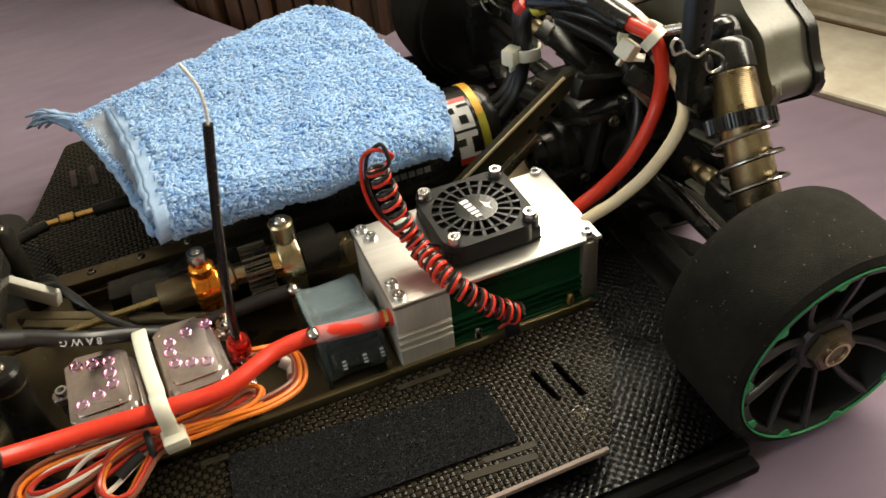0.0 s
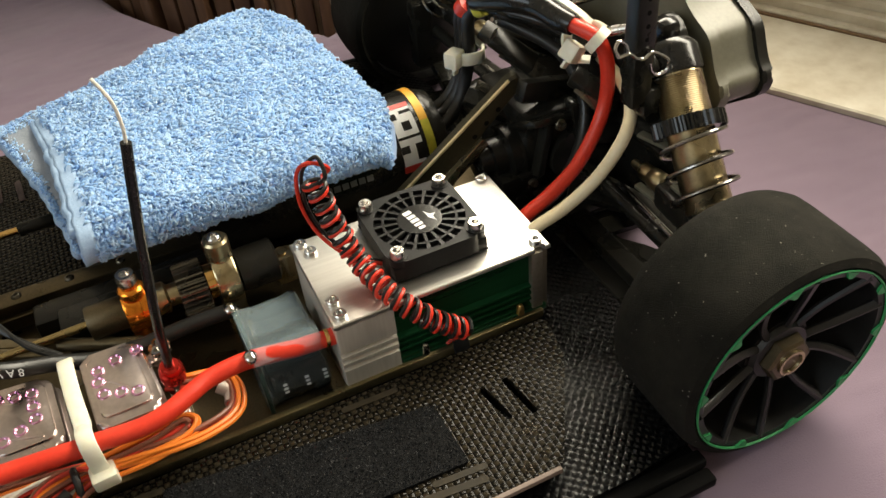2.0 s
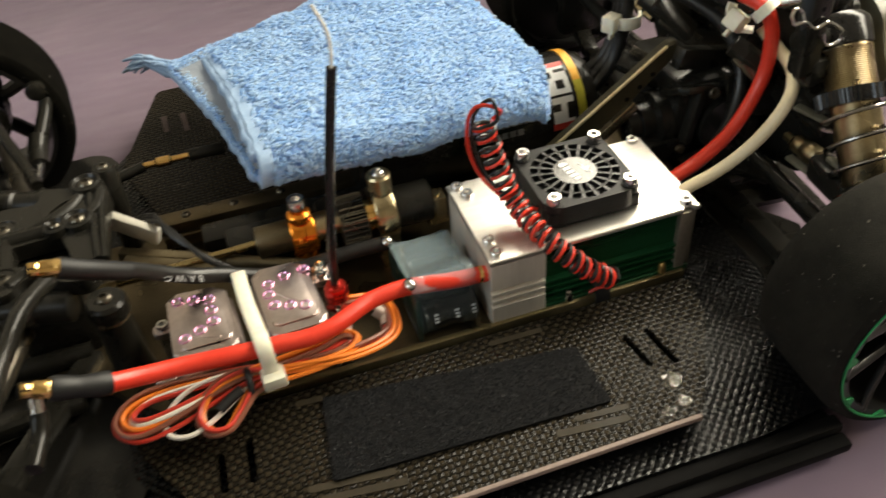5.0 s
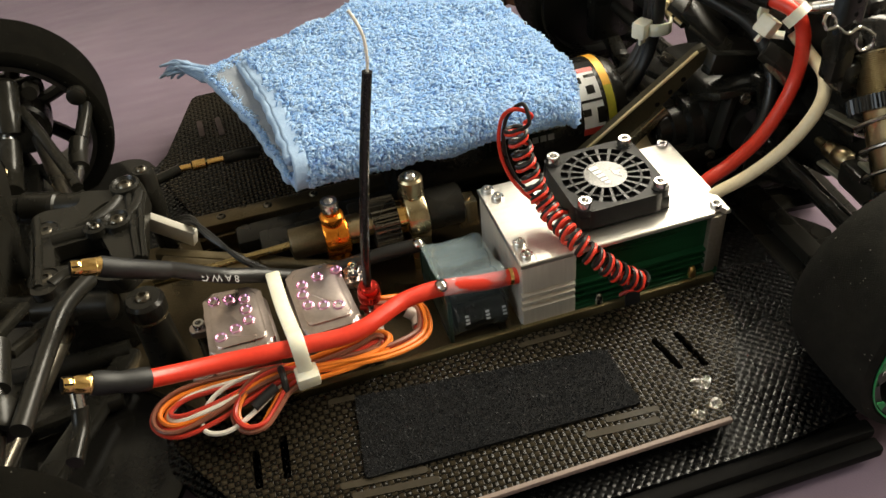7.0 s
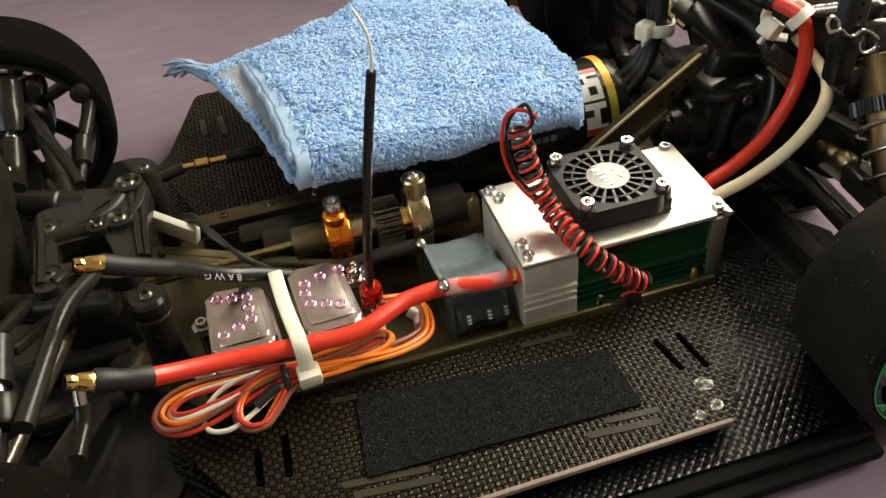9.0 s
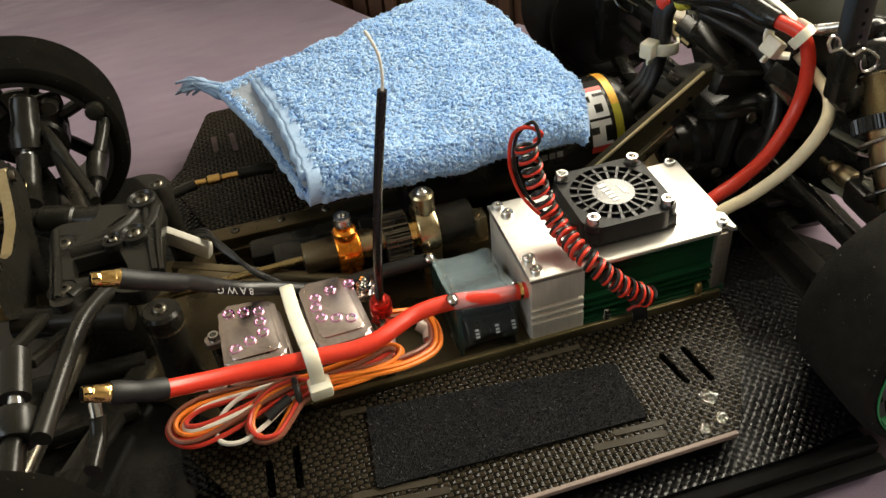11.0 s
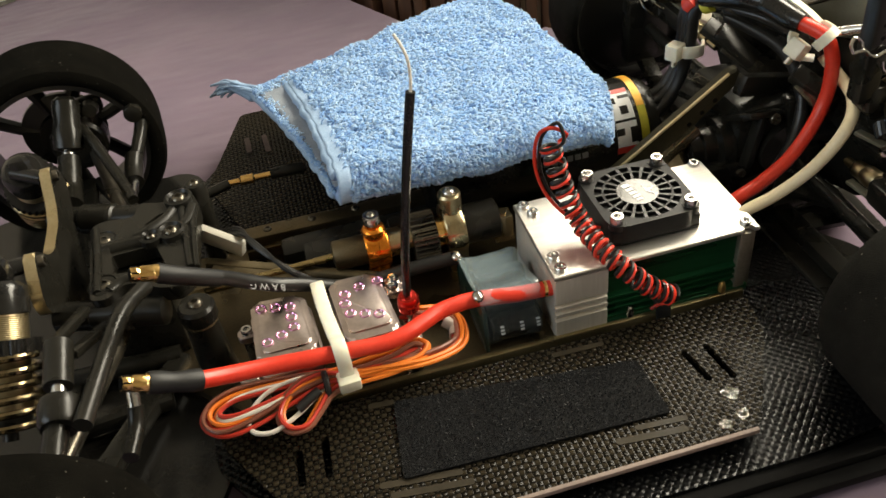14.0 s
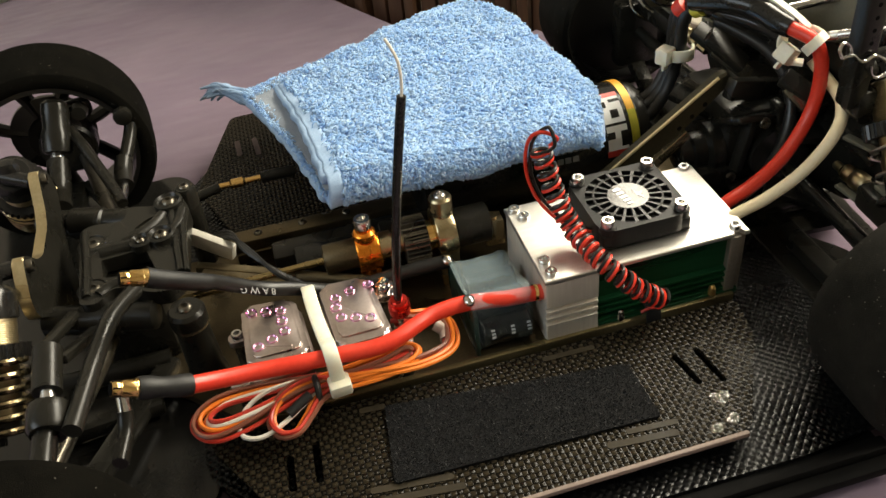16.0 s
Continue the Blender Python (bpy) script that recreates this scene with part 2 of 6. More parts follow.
SILL_PAINT = mat("cream_paint", (0.54, 0.47, 0.35), (0.80, 0.75, 0.64), 0.45, grain=90, stain=22, bumps=0.08)
WALL_PAINT = mat("wall_paint", (0.60, 0.55, 0.46), (0.72, 0.67, 0.58), 0.8, grain=120, stain=4, bumps=0.1)
HEAD_WOOD = mat("dark_brown_wood", (0.05, 0.024, 0.012), (0.12, 0.06, 0.03), 0.5, grain=300, stain=40, bumps=0.2, stretch=(1, 1, 0.08))
PATTERN_CLOTH = mat("patterned_cloth", (0.16, 0.22, 0.16), (0.62, 0.60, 0.50), 0.9, grain=60, stain=90, bumps=0.3)
FLOOR_WOOD = mat("floor_wood", (0.14, 0.08, 0.045), (0.24, 0.15, 0.085), 0.5, grain=60, stain=8, stretch=(1, 0.1, 1))
GREY_BOX = mat("grey_plastic", (0.13, 0.124, 0.088), (0.175, 0.165, 0.12), 0.45, grain=600, bumps=0.1)
HEM_CLOTH = mat("pale_towel_hem", (0.25, 0.37, 0.56), (0.38, 0.51, 0.69), 0.95, grain=900, stain=80, bumps=0.8, spec=0.2)
# Grey of the flat weave also holds the shade under the upper ply.
REVERSE_CLOTH = mat("shaded_towel_reverse", (0.21, 0.24, 0.29), (0.31, 0.34, 0.38), 0.95, grain=900, stain=60, bumps=0.8, spec=0.2)
TERRY_BASE = mat("blue_towel_weave", (0.20, 0.36, 0.70), (0.30, 0.47, 0.78), 0.95, grain=900, stain=60, bumps=0.6, sheen=0.2)


def sheet_cloth():
    m, n, l, b = nt("lilac_bed_sheet")
    vec = coords(n, l)
    wide, fine = noise_tex(n, l, vec, 9.0, 4.0), noise_tex(n, l, vec, 1500.0, 2.0)
    l.new(ramp(n, l, wide, [(0.3, (0.156, 0.112, 0.156)), (0.7, (0.212, 0.152, 0.204))]), b.inputs["Base Color"])
    b.inputs["Roughness"].default_value = 0.85
    b.inputs["Sheen Weight"].default_value = 0.15
    fold = noise_tex(n, l, coords(n, l, (6, 15, 6), (0, 0, -0.9)), 1.0, 3.0)
    both = n.new("ShaderNodeMath")
    both.operation = "MULTIPLY_ADD"
    both.inputs[1].default_value = 75.0
    l.new(fold, both.inputs[0])
    l.new(fine, both.inputs[2])
    bump(n, l, both.outputs[0], b, 0.55, 0.0003)
    return m


SHEET = sheet_cloth()


def foam_rubber(name, low, high, gloss):
    """Dark foam with pores, brownish dust and pale specks."""
    m, n, l, b = nt(name)
    vec = coords(n, l)
    pore, dust, speck = noise_tex(n, l, vec, 2600.0, 2.0), noise_tex(n, l, vec, 70.0, 5.0, 0.7), noise_tex(n, l, vec, 800.0, 1.0)
    base = ramp(n, l, dust, [(0.35, low), (0.7, high)])
    spot = ramp(n, l, speck, [(0.74, (0, 0, 0)), (0.80, (0.16, 0.15, 0.13))])
    add = n.new("ShaderNodeMix")
    add.data_type, add.blend_type = "RGBA", "ADD"
    add.inputs["Factor"].default_value = 1.0
    l.new(base, add.inputs["A"])
    l.new(spot, add.inputs["B"])
    l.new(add.outputs["Result"], b.inputs["Base Color"])
    b.inputs["Roughness"].default_value = 0.9
    b.inputs["Specular IOR Level"].default_value = gloss
    bump(n, l, pore, b, 0.9, 0.0004)
    return m


FOAM = foam_rubber("dusty_foam_tyre", (0.007, 0.0066, 0.005), (0.018, 0.0164, 0.0125), 0.14)
# Darker, less glossy copy of the same foam, for the front tyres.
DARKER_FOAM = foam_rubber("darker_foam_tyre", (0.003, 0.0028, 0.0022), (0.006, 0.0055, 0.0042), 0.03)
RAIL = mat("satin_black_rail", (0.003, 0.003, 0.003), (0.008, 0.0075, 0.007), 0.7, grain=500, bumps=0.2, spec=0.07)


def carbon_look(name, cell, dark, pale, rough, spin, gloss=0.3):
    """A woven carbon surface: crossing threads rise in turn, with clear resin over them."""
    m, n, l, b = nt(name)
    vec = coords(n, l, (1 / cell, 1 / cell, 1 / cell), (0, 0, radians(spin)))
    flat = n.new("ShaderNodeVectorMath")
    flat.operation = "MULTIPLY"
    flat.inputs[1].default_value = (1, 1, 0)
    l.new(vec, flat.inputs[0])
    lift = n.new("ShaderNodeVectorMath")
    lift.operation = "ADD"
    lift.inputs[1].default_value = (0, 0, 0.5)
    l.new(flat.outputs[0], lift.inputs[0])
    ch = n.new("ShaderNodeTexChecker")
    ch.inputs["Scale"].default_value = 1.0
    l.new(lift.outputs[0], ch.inputs["Vector"])
    sep = n.new("ShaderNodeSeparateXYZ")
    l.new(vec, sep.inputs[0])
    waves = []
    for axis in ("X", "Y"):
        f = n.new("ShaderNodeMath")
        f.operation = "PINGPONG"
        f.inputs[1].default_value = 0.5
        l.new(sep.outputs[axis], f.inputs[0])
        q = n.new("ShaderNodeMath")
        q.operation = "POWER"
        q.inputs[1].default_value = 0.6
        l.new(f.outputs[0], q.inputs[0])
        waves.append(q.outputs[0])
    pick = n.new("ShaderNodeMix")
    pick.data_type = "FLOAT"
    l.new(ch.outputs["Fac"], pick.inputs["Factor"])
    l.new(waves[0], pick.inputs["A"])
    l.new(waves[1], pick.inputs["B"])
    both = n.new("ShaderNodeMath")
    both.operation = "MULTIPLY"
    l.new(waves[0], both.inputs[0])
    l.new(waves[1], both.inputs[1])
    dirt = noise_tex(n, l, coords(n, l), 45.0, 5.0)
    tone = n.new("ShaderNodeMath")
    tone.operation = "MULTIPLY_ADD"
    tone.inputs[1].default_value = 1.1
    l.new(both.outputs[0], tone.inputs[0])
    low = n.new("ShaderNodeMath")
    low.operation = "MULTIPLY"
    low.inputs[1].default_value = 0.35
    l.new(ch.outputs["Fac"], low.inputs[0])
    l.new(low.outputs[0], tone.inputs[2])
    # Paler thread crowns put the reflection they catch into the base colour.
    l.new(ramp(n, l, tone.outputs[0], [(0.2, dark), (0.9, pale)]), b.inputs["Base Color"])
    rr = n.new("ShaderNodeMapRange")
    rr.inputs["From Min"].default_value, rr.inputs["From Max"].default_value = 0.35, 0.7
    rr.inputs["To Min"].default_value, rr.inputs["To Max"].default_value = rough - 0.1, rough + 0.12
    l.new(dirt, rr.inputs["Value"])
    l.new(rr.outputs[0], b.inputs["Roughness"])
    mixh = n.new("ShaderNodeMath")
    mixh.operation = "MULTIPLY"
    l.new(pick.outputs["Result"], mixh.inputs[0])
    l.new(both.outputs[0], mixh.inputs[1])
    bump(n, l, mixh.outputs[0], b, 1.0, cell * 0.55)
    worn = noise_tex(n, l, coords(n, l), 110.0, 6.0, 0.7)
    l.new(ramp(n, l, worn, [(0.4, (0.0, 0.0, 0.0)), (0.8, (0.05, 0.05, 0.05))]), b.inputs["Coat Weight"])
    b.inputs["Specular IOR Level"].default_value = gloss
    b.inputs["Coat Roughness"].default_value = 0.2
    return m


# The brown in the plate's pale tone stands for warm reflected light.
CARBON_FINE = carbon_look("carbon_plate", 0.0022, (0.003, 0.0026, 0.0018), (0.036, 0.028, 0.017), 0.18, 0, 0.11)
CARBON_BIG = carbon_look("carbon_floor_pan", 0.0026, (0.002, 0.002, 0.0022), (0.008, 0.008, 0.008), 0.28, 45, 0.34)


def clear_film(name, sky_milk):
    """Clear shrink film: see-through, with a gloss on its slopes; its milky blue paints in reflected sky."""
    m, n, l, b = nt(name)
    vec = coords(n, l)
    see = n.new("ShaderNodeBsdfTransparent")
    see.inputs["Color"].default_value = (0.92, 0.96, 0.97, 1)
    b.inputs["Base Color"].default_value = (0.58, 0.74, 0.80, 1)
    b.inputs["Roughness"].default_value = 0.12
    bump(n, l, noise_tex(n, l, vec, 160.0), b, 0.5, 0.001)
    milk = n.new("ShaderNodeMixShader")
    milk.inputs[0].default_value = sky_milk
    l.new(see.outputs[0], milk.inputs[1])
    l.new(b.outputs[0], milk.inputs[2])
    shine = n.new("ShaderNodeBsdfGlossy")
    shine.inputs["Roughness"].default_value = 0.07
    bp = n.new("ShaderNodeBump")
    bp.inputs["Strength"].default_value, bp.inputs["Distance"].default_value = 0.6, 0.001
    l.new(noise_tex(n, l, vec, 150.0), bp.inputs["Height"])
    l.new(bp.outputs[0], shine.inputs["Normal"])
    fr = n.new("ShaderNodeFresnel")
    fr.inputs["IOR"].default_value = 1.5
    mx = n.new("ShaderNodeMixShader")
    l.new(fr.outputs[0], mx.inputs[0])
    l.new(milk.outputs[0], mx.inputs[1])
    l.new(shine.outputs[0], mx.inputs[2])
    l.new(mx.outputs[0], n["Material Output"].inputs["Surface"])
    return m


FILM = clear_film("clear_heatshrink", 0.05)
FILM_TOP = clear_film("sky_sheen_heatshrink", 0.24)

# ---- the room ----
BED_Z = -23.5


def slab(name, pts, z0, z1, material, label, category):
    return solid(name, prism(B(), pts, z0, z1), material, label, category, kind="structure")


def room_rect(off0, off1, run0, run1):
    return [tuple(wall_point(o, r, 0)[:2]) for o, r in ((off0, run0), (off1, run0), (off1, run1), (off0, run1))]


def bed_height(x, y):
    v = Vector((x * 0.006, y * 0.006, 0.3))
    h = 2.2 * noise.noise(v) + 3.5 * noise.noise(v * 0.35 + Vector((5, 2, 0)))
    crease = math.sin((x * 0.8 + y * 0.45) * 0.035 + 2.5 * noise.noise(v * 0.6))
    h += 1.2 * max(0.0, crease) ** 6
    inside = max(0.0, 1 - max(abs(x + 40) / 420, abs(y - 70) / 320) ** 6)
    return BED_Z - 0.3 + (h - 1.5) * (1 - 0.8 * inside)


def build_bed():
    bm = B()
    o0, o1, r0, r1 = -1200, 273, -1000, 760
    nx, ny = 150, 170
    rows = []
    for i in range(nx + 1):
        row = []
        for j in range(ny + 1):
            p = wall_point(o0 + (o1 - o0) * i / nx, r0 + (r1 - r0) * j / ny, 0)
            z = bed_height(p.x, p.y)
            edge = max(0.0, (p.y - (358 - 0.62 * (p.x + 18) if p.x > -18 else 358 - 2.4 * (p.x + 18)))) if p.x > -110 else 0.0
            if edge > 0:
                z -= min(200.0, 0.02 * edge * edge + 1.2 * edge)
            row.append(bm.verts.new((p.x, p.y, z)))
        rows.append(row)
    for i in range(nx):
        for j in range(ny):
            bm.faces.new((rows[i][j], rows[i + 1][j], rows[i + 1][j + 1], rows[i][j + 1]))
    rim = [rows[i][0] for i in range(nx + 1)] + [rows[nx][j] for j in range(1, ny + 1)] + [rows[i][ny] for i in range(nx - 1, -1, -1)] + [rows[0][j] for j in range(ny - 1, 0, -1)]
    low = [bm.verts.new((v.co.x, v.co.y, -330)) for v in rim]
    for k in range(len(rim)):
        bm.faces.new((rim[k], rim[(k + 1) % len(rim)], low[(k + 1) % len(rim)], low[k]))
    bm.faces.new(low)
    tagged(part("bed", bm, SHEET, None), "wide mattress under a creased lilac cotton sheet", "bed", kind="structure")


build_bed()
slab("floor", room_rect(-1760, 480, -1800, 1500), -560, -540, FLOOR_WOOD, "brown wooden floor of the bedroom", "floor")
slab("ceiling", room_rect(-1760, 480, -1800, 1500), 1850, 1900, WALL_PAINT, "plain cream painted ceiling of the room", "ceiling")
# The opening in this wall is added round the fill lamp, out of view.
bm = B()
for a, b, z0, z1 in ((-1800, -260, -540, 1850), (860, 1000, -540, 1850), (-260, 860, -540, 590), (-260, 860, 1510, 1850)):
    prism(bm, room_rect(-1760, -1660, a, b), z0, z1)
solid("wall_back", bm, WALL_PAINT, "cream painted bedroom wall with an unseen opening added for fill light", "wall", kind="structure")
slab("wall_side", room_rect(-1760, 480, -1900, -1800), -540, 1850, WALL_PAINT, "plain cream painted bedroom wall", "wall")
slab("wall_end", room_rect(-1760, 480, 900, 1000), -540, 1850, WALL_PAINT, "plain cream painted bedroom wall", "wall")


def build_window_wall():
    bm = B()
    for a, b, z0, z1 in ((-1800, -465, -540, 1850), (318, 1500, -540, 1850), (-465, 318, -540, 300), (-465, 318, 602, 1850)):
        prism(bm, room_rect(380, 480, a, b), z0, z1)
    solid("wall_window", bm, WALL_PAINT, "cream painted wall with the window opening", "wall", kind="structure")
    bm = B()
    prism(bm, room_rect(273, 372, -1000, 420), -540, -20.5, 1.0)
    for off, z1 in ((356, -17), (361, -10), (369, -4)):
        prism(bm, room_rect(off, 380, -1000, 420), -22, z1, 1.5)
    prism(bm, room_rect(373, 380, -1000, 420), 20, 26, 1.0)
    solid("window_sill", bm, SILL_PAINT, "cream painted ledge with worn stepped moulding", "ledge", kind="structure")
    bm = prism(B(), room_rect(353.5, 356.2, -1000, 420), -22, -19.2)
    solid("trim", bm, FLOOR_WOOD, "worn brown gap line along the ledge moulding", "trim", kind="structure")
    win = thing("window_1", wall_point(385, -75, 300), "cream framed window letting in daylight", "window", kind="structure")
    bm = B()
    for a, b, z0, z1 in ((-465, 318, 300, 310), (-465, 318, 592, 602), (-465, -455, 310, 592), (308, 318, 310, 592)):
        prism(bm, room_rect(396, 440, a, b), z0, z1, 1)
    part("window_frame", bm, SILL_PAINT, win)


build_window_wall()


def build_headboard():
    board = thing("headboard", (40, 420, -300), "dark brown wooden headboard of upright boards and posts", "headboard")
    path = spline([(-110, 640, 0), (-62, 500, 0), (-20, 425, 0), (40, 385, 0), (110, 362, 0), (172, 356, 0)], 5)
    for i, (a, b) in enumerate(zip(path, path[1:])):
        d = (b - a).normalized()
        s = Vector((-d.y, d.x, 0))
        k = i % 3
        bm = B()
        bar(bm, a + s * (3 if k else 0) + Vector((0, 0, -300)) + d * (b - a).length / 2, a + s * (3 if k else 0) + d * (b - a).length / 2 + Vector((0, 0, 168 + 10 * math.sin(i))), (b - a).length - (1.5 if k else 6), 12 if k else 20, 2.0, math.degrees(math.atan2(d.y, d.x)))
        part("board" if k else "post", bm, HEAD_WOOD, board)
    bm = B()
    sweep(bm, [p + Vector((0, 0, 172)) for p in path], 10, 8)
    part("top_rail", bm, HEAD_WOOD, board)


build_headboard()
bm = prism(B(), room_rect(-900, 40, 640, 740), BED_Z - 1, BED_Z + 16, 5)
solid("folded_blanket", bm, PATTERN_CLOTH, "pale patterned blanket edge lying on the bed", "blanket")

# ---- the model car ----
CY = 70.0


def mirror_y(pts):
    return [(x, 2 * CY - y) for x, y in pts][::-1]


GUARD = [(-172, -21), (-170, -28), (-137, -84), (21, -83), (46, -42), (50, -21)]
FAR_GUARD = [(-151, 102), (50, 102), (46, 182), (21, 223), (-145, 223), (-168, 152)]
PAN = [(-176, -10), (-176, -28), (-134, -92), (40, -93), (82, -88), (92, -40), (92, 22), (92, 60), (-176, 60)]
EDGE_BRONZE = mat("worn_bronze_edge", (0.30, 0.24, 0.14), (0.46, 0.38, 0.24), 0.24, 0.9, grain=1200, bumps=0.08)
PALE_EDGE = mat("clear_plate_edge", (0.15, 0.11, 0.09), (0.24, 0.18, 0.15), 0.65, 0.0, grain=500, bumps=0.05)
# Near-black colour that stands for the shade inside small openings.
HOLE_SHADE = mat("hole_shade_paint", (0.002, 0.002, 0.002), (0.004, 0.004, 0.004), 0.8, spec=0.08)
RAIL_OLIVE = mat("olive_anodised_rail", (0.16, 0.13, 0.06), (0.26, 0.21, 0.11), 0.36, 0.8, grain=1200, bumps=0.08)
SLOT_PALE = mat("lit_bed_slot_insert", (0.075, 0.055, 0.05), (0.13, 0.095, 0.09), 0.6, spec=0.2)
SLOT_BROWN = mat("brown_slot", (0.018, 0.014, 0.008), (0.04, 0.031, 0.018), 0.6, spec=0.2)

car = thing("rc_car", (0, CY, BED_Z), "black electric on-road model car without body shell on the bed", "model car")
chassis = part("chassis_plate", prism(B(), rounded([(-182, 14), (-215, 40), (-215, 100), (130, 100), (130, 78), (60, 62), (57, -10.5), (-158, -10.5)], 6), -10, -6.2, 1.0), BRONZE, car, "bronze anodised aluminium chassis plate")
def holed_plate(outline, holes, z0, z1):
    """A flat plate with openings that go through it."""
    bm = B()
    loops = []
    for pts in [outline] + holes:
        vs = [bm.verts.new((x, y, z1)) for x, y in pts]
        loops.append((vs, [bm.edges.new((vs[i], vs[(i + 1) % len(vs)])) for i in range(len(vs))]))
    made = bmesh.ops.triangle_fill(bm, use_beauty=True, use_dissolve=False, edges=[e for _, es in loops for e in es], normal=(0, 0, 1))
    top = [f for f in made["geom"] if isinstance(f, bmesh.types.BMFace)]
    low = {v: bm.verts.new((v.co.x, v.co.y, z0)) for vs, _ in loops for v in vs}
    for f in top:
        bm.faces.new([low[v] for v in reversed(f.verts)])
    for vs, _ in loops:
        for i in range(len(vs)):
            a, b = vs[i], vs[(i + 1) % len(vs)]
            bm.faces.new((a, b, low[b], low[a]))
    return bm


def slot_outline(x0, y0, x1, y1, w):
    d = Vector((x1 - x0, y1 - y0)).normalized()
    s = Vector((-d.y, d.x)) * w / 2
    return rounded([tuple(p) for p in (Vector((x0, y0)) - s, Vector((x1, y1)) - s, Vector((x1, y1)) + s, Vector((x0, y0)) + s)], w * 0.45, 3)


DEEP_SLOTS = ((11.2, -40.8, 14.2, -57.8, 2.8), (20.8, -40.6, 23.4, -59.6, 2.8), (-143, -38, -143.6, -54.5, 3.0), (-132.6, -34.9, -133.7, -53.9, 3.0))


def flat_slot(x0, y0, x1, y1, w):
    d = Vector((x1 - x0, y1 - y0)).normalized()
    s = Vector((-d.y, d.x)) * w / 2
    c = [Vector((x0, y0)) - s, Vector((x1, y1)) - s, Vector((x1, y1)) + s, Vector((x0, y0)) + s]
    return prism(B(), rounded([tuple(p) for p in c], w * 0.45, 3), -1.2, 0.3)


for flip in (False, True):
    pan = mirror_y(PAN) if flip else PAN
    part("floor_pan", prism(B(), rounded(pan, 6), -13.0, -10.4, 0.6), CARBON_BIG, car, "black embossed carbon floor pan")
    g = FAR_GUARD if flip else GUARD
    sp = part("side_plate", holed_plate(rounded(g, 4), [[(x, 2 * CY - y) if flip else (x, y) for x, y in slot_outline(*q)] for q in DEEP_SLOTS], -2.0, 0.0), CARBON_FINE, car, "woven carbon side plate with clear glossy face")
    if not flip:
        bm = B()
        bar(bm, (-134, -84.6, -1.0), (19.5, -83.6, -1.0), 1.8, 2.3, 0.4)
        part("edge_strip", bm, PALE_EDGE, sp, "pale clear plastic edge")
    for x0, y0, x1, y1, w in ((-114, -26.4, -103.5, -27.2, 2.6), (-117, -63.6, -87, -67, 2.8), (-114, -68.8, -84, -72.2, 2.8), (-31, -73, -4, -75.6, 2.8), (-22, -69.5, -2, -71, 2.4), (-38, -25.5, -16, -26, 2.4)):
        if flip:
            y0, y1 = 2 * CY - y0, 2 * CY - y1
        part("slot", flat_slot(x0, y0, x1, y1, w), SLOT_BROWN, sp, "long mounting slot")
    # Flat inserts fill the far slots with the colour of lit bed seen through.
    if flip:
        for x0, y0, x1, y1, w in DEEP_SLOTS:
            part("slot", flat_slot(x0, 2 * CY - y0, x1, 2 * CY - y1, w), SLOT_PALE, sp, "pink insert painted as the lit bed behind the slot")
    ys = (lambda y: 2 * CY - y) if flip else (lambda y: y)
    bm = B()
    box(bm, (-57, -12.2 if not flip else 101, -6.4), (222, 3.0, 4.6), bev=0.8)
    part("chassis_rail", bm, RAIL_OLIVE, car, "bronze chamfered chassis edge")
    for y, z, w, h in ((-95.5, -14.5, 6, 5), (-101.5, -17.6, 6, 5), (-88, -17.6, 20, 4)):
        part("side_rail", box(B(), (-37, ys(y), z), (214, w, h), bev=1.2), RAIL, car, "black plastic side rail")
pad = tagged(part("grip_pad", prism(B(), rounded([(-104, -28), (-108, -64), (-7, -67.5), (-8, -39.5), (-30, -37)], 1.5), 0.1, 1.3, 0.3), HOOKPAD, None), "black fuzzy hook-and-loop pad stuck on the side plate", "grip pad")

def clear_tape():
    """A wrinkled patch of clear tape."""
    m, n, l, b = nt("clear_tape")
    see, shine, mx = n.new("ShaderNodeBsdfTransparent"), n.new("ShaderNodeBsdfGlossy"), n.new("ShaderNodeMixShader")
    see.inputs["Color"].default_value = (0.93, 0.90, 0.85, 1)
    shine.inputs["Roughness"].default_value = 0.1
    l.new(ramp(n, l, noise_tex(n, l, coords(n, l), 600.0, 4.0), [(0.44, (0.001, 0.001, 0.001)), (0.68, (0.034, 0.034, 0.034))]), mx.inputs[0])
    l.new(see.outputs[0], mx.inputs[1])
    l.new(shine.outputs[0], mx.inputs[2])
    l.new(mx.outputs[0], n["Material Output"].inputs["Surface"])
    return m


TAPE = clear_tape()
# The tape is cut into flakes shaped and placed as its bright glints.
for flake in ([(14, -64), (18.5, -62.5), (21.5, -64.5), (21, -68.5), (17, -70), (15, -67.5)], [(15, -74.5), (18.5, -73), (20, -76), (18, -79), (14.5, -78)], [(6.5, -77.5), (10.5, -76), (13, -78.5), (11, -80.8), (7, -80.5)]):
    tape = solid("tape_flake", prism(B(), rounded(flake, 1.0), 0.15, 0.35), TAPE, "clear tape flake shaped as a glint on the side plate", "tape", group="tape flakes on the side plate")
    tape.visible_shadow = False
# Black plate added across the dark area beneath the front end.
part("front_plate", prism(B(), rounded([(-312, -6), (-312, 146), (-290, 178), (-240, 186), (-178, 190), (-160, 150), (-160, -10), (-178, -50), (-240, -46), (-290, -38)], 8), -14, -10.6, 0.8), GLOSS_BLACK, car, "wide glossy black plate added under the front end")
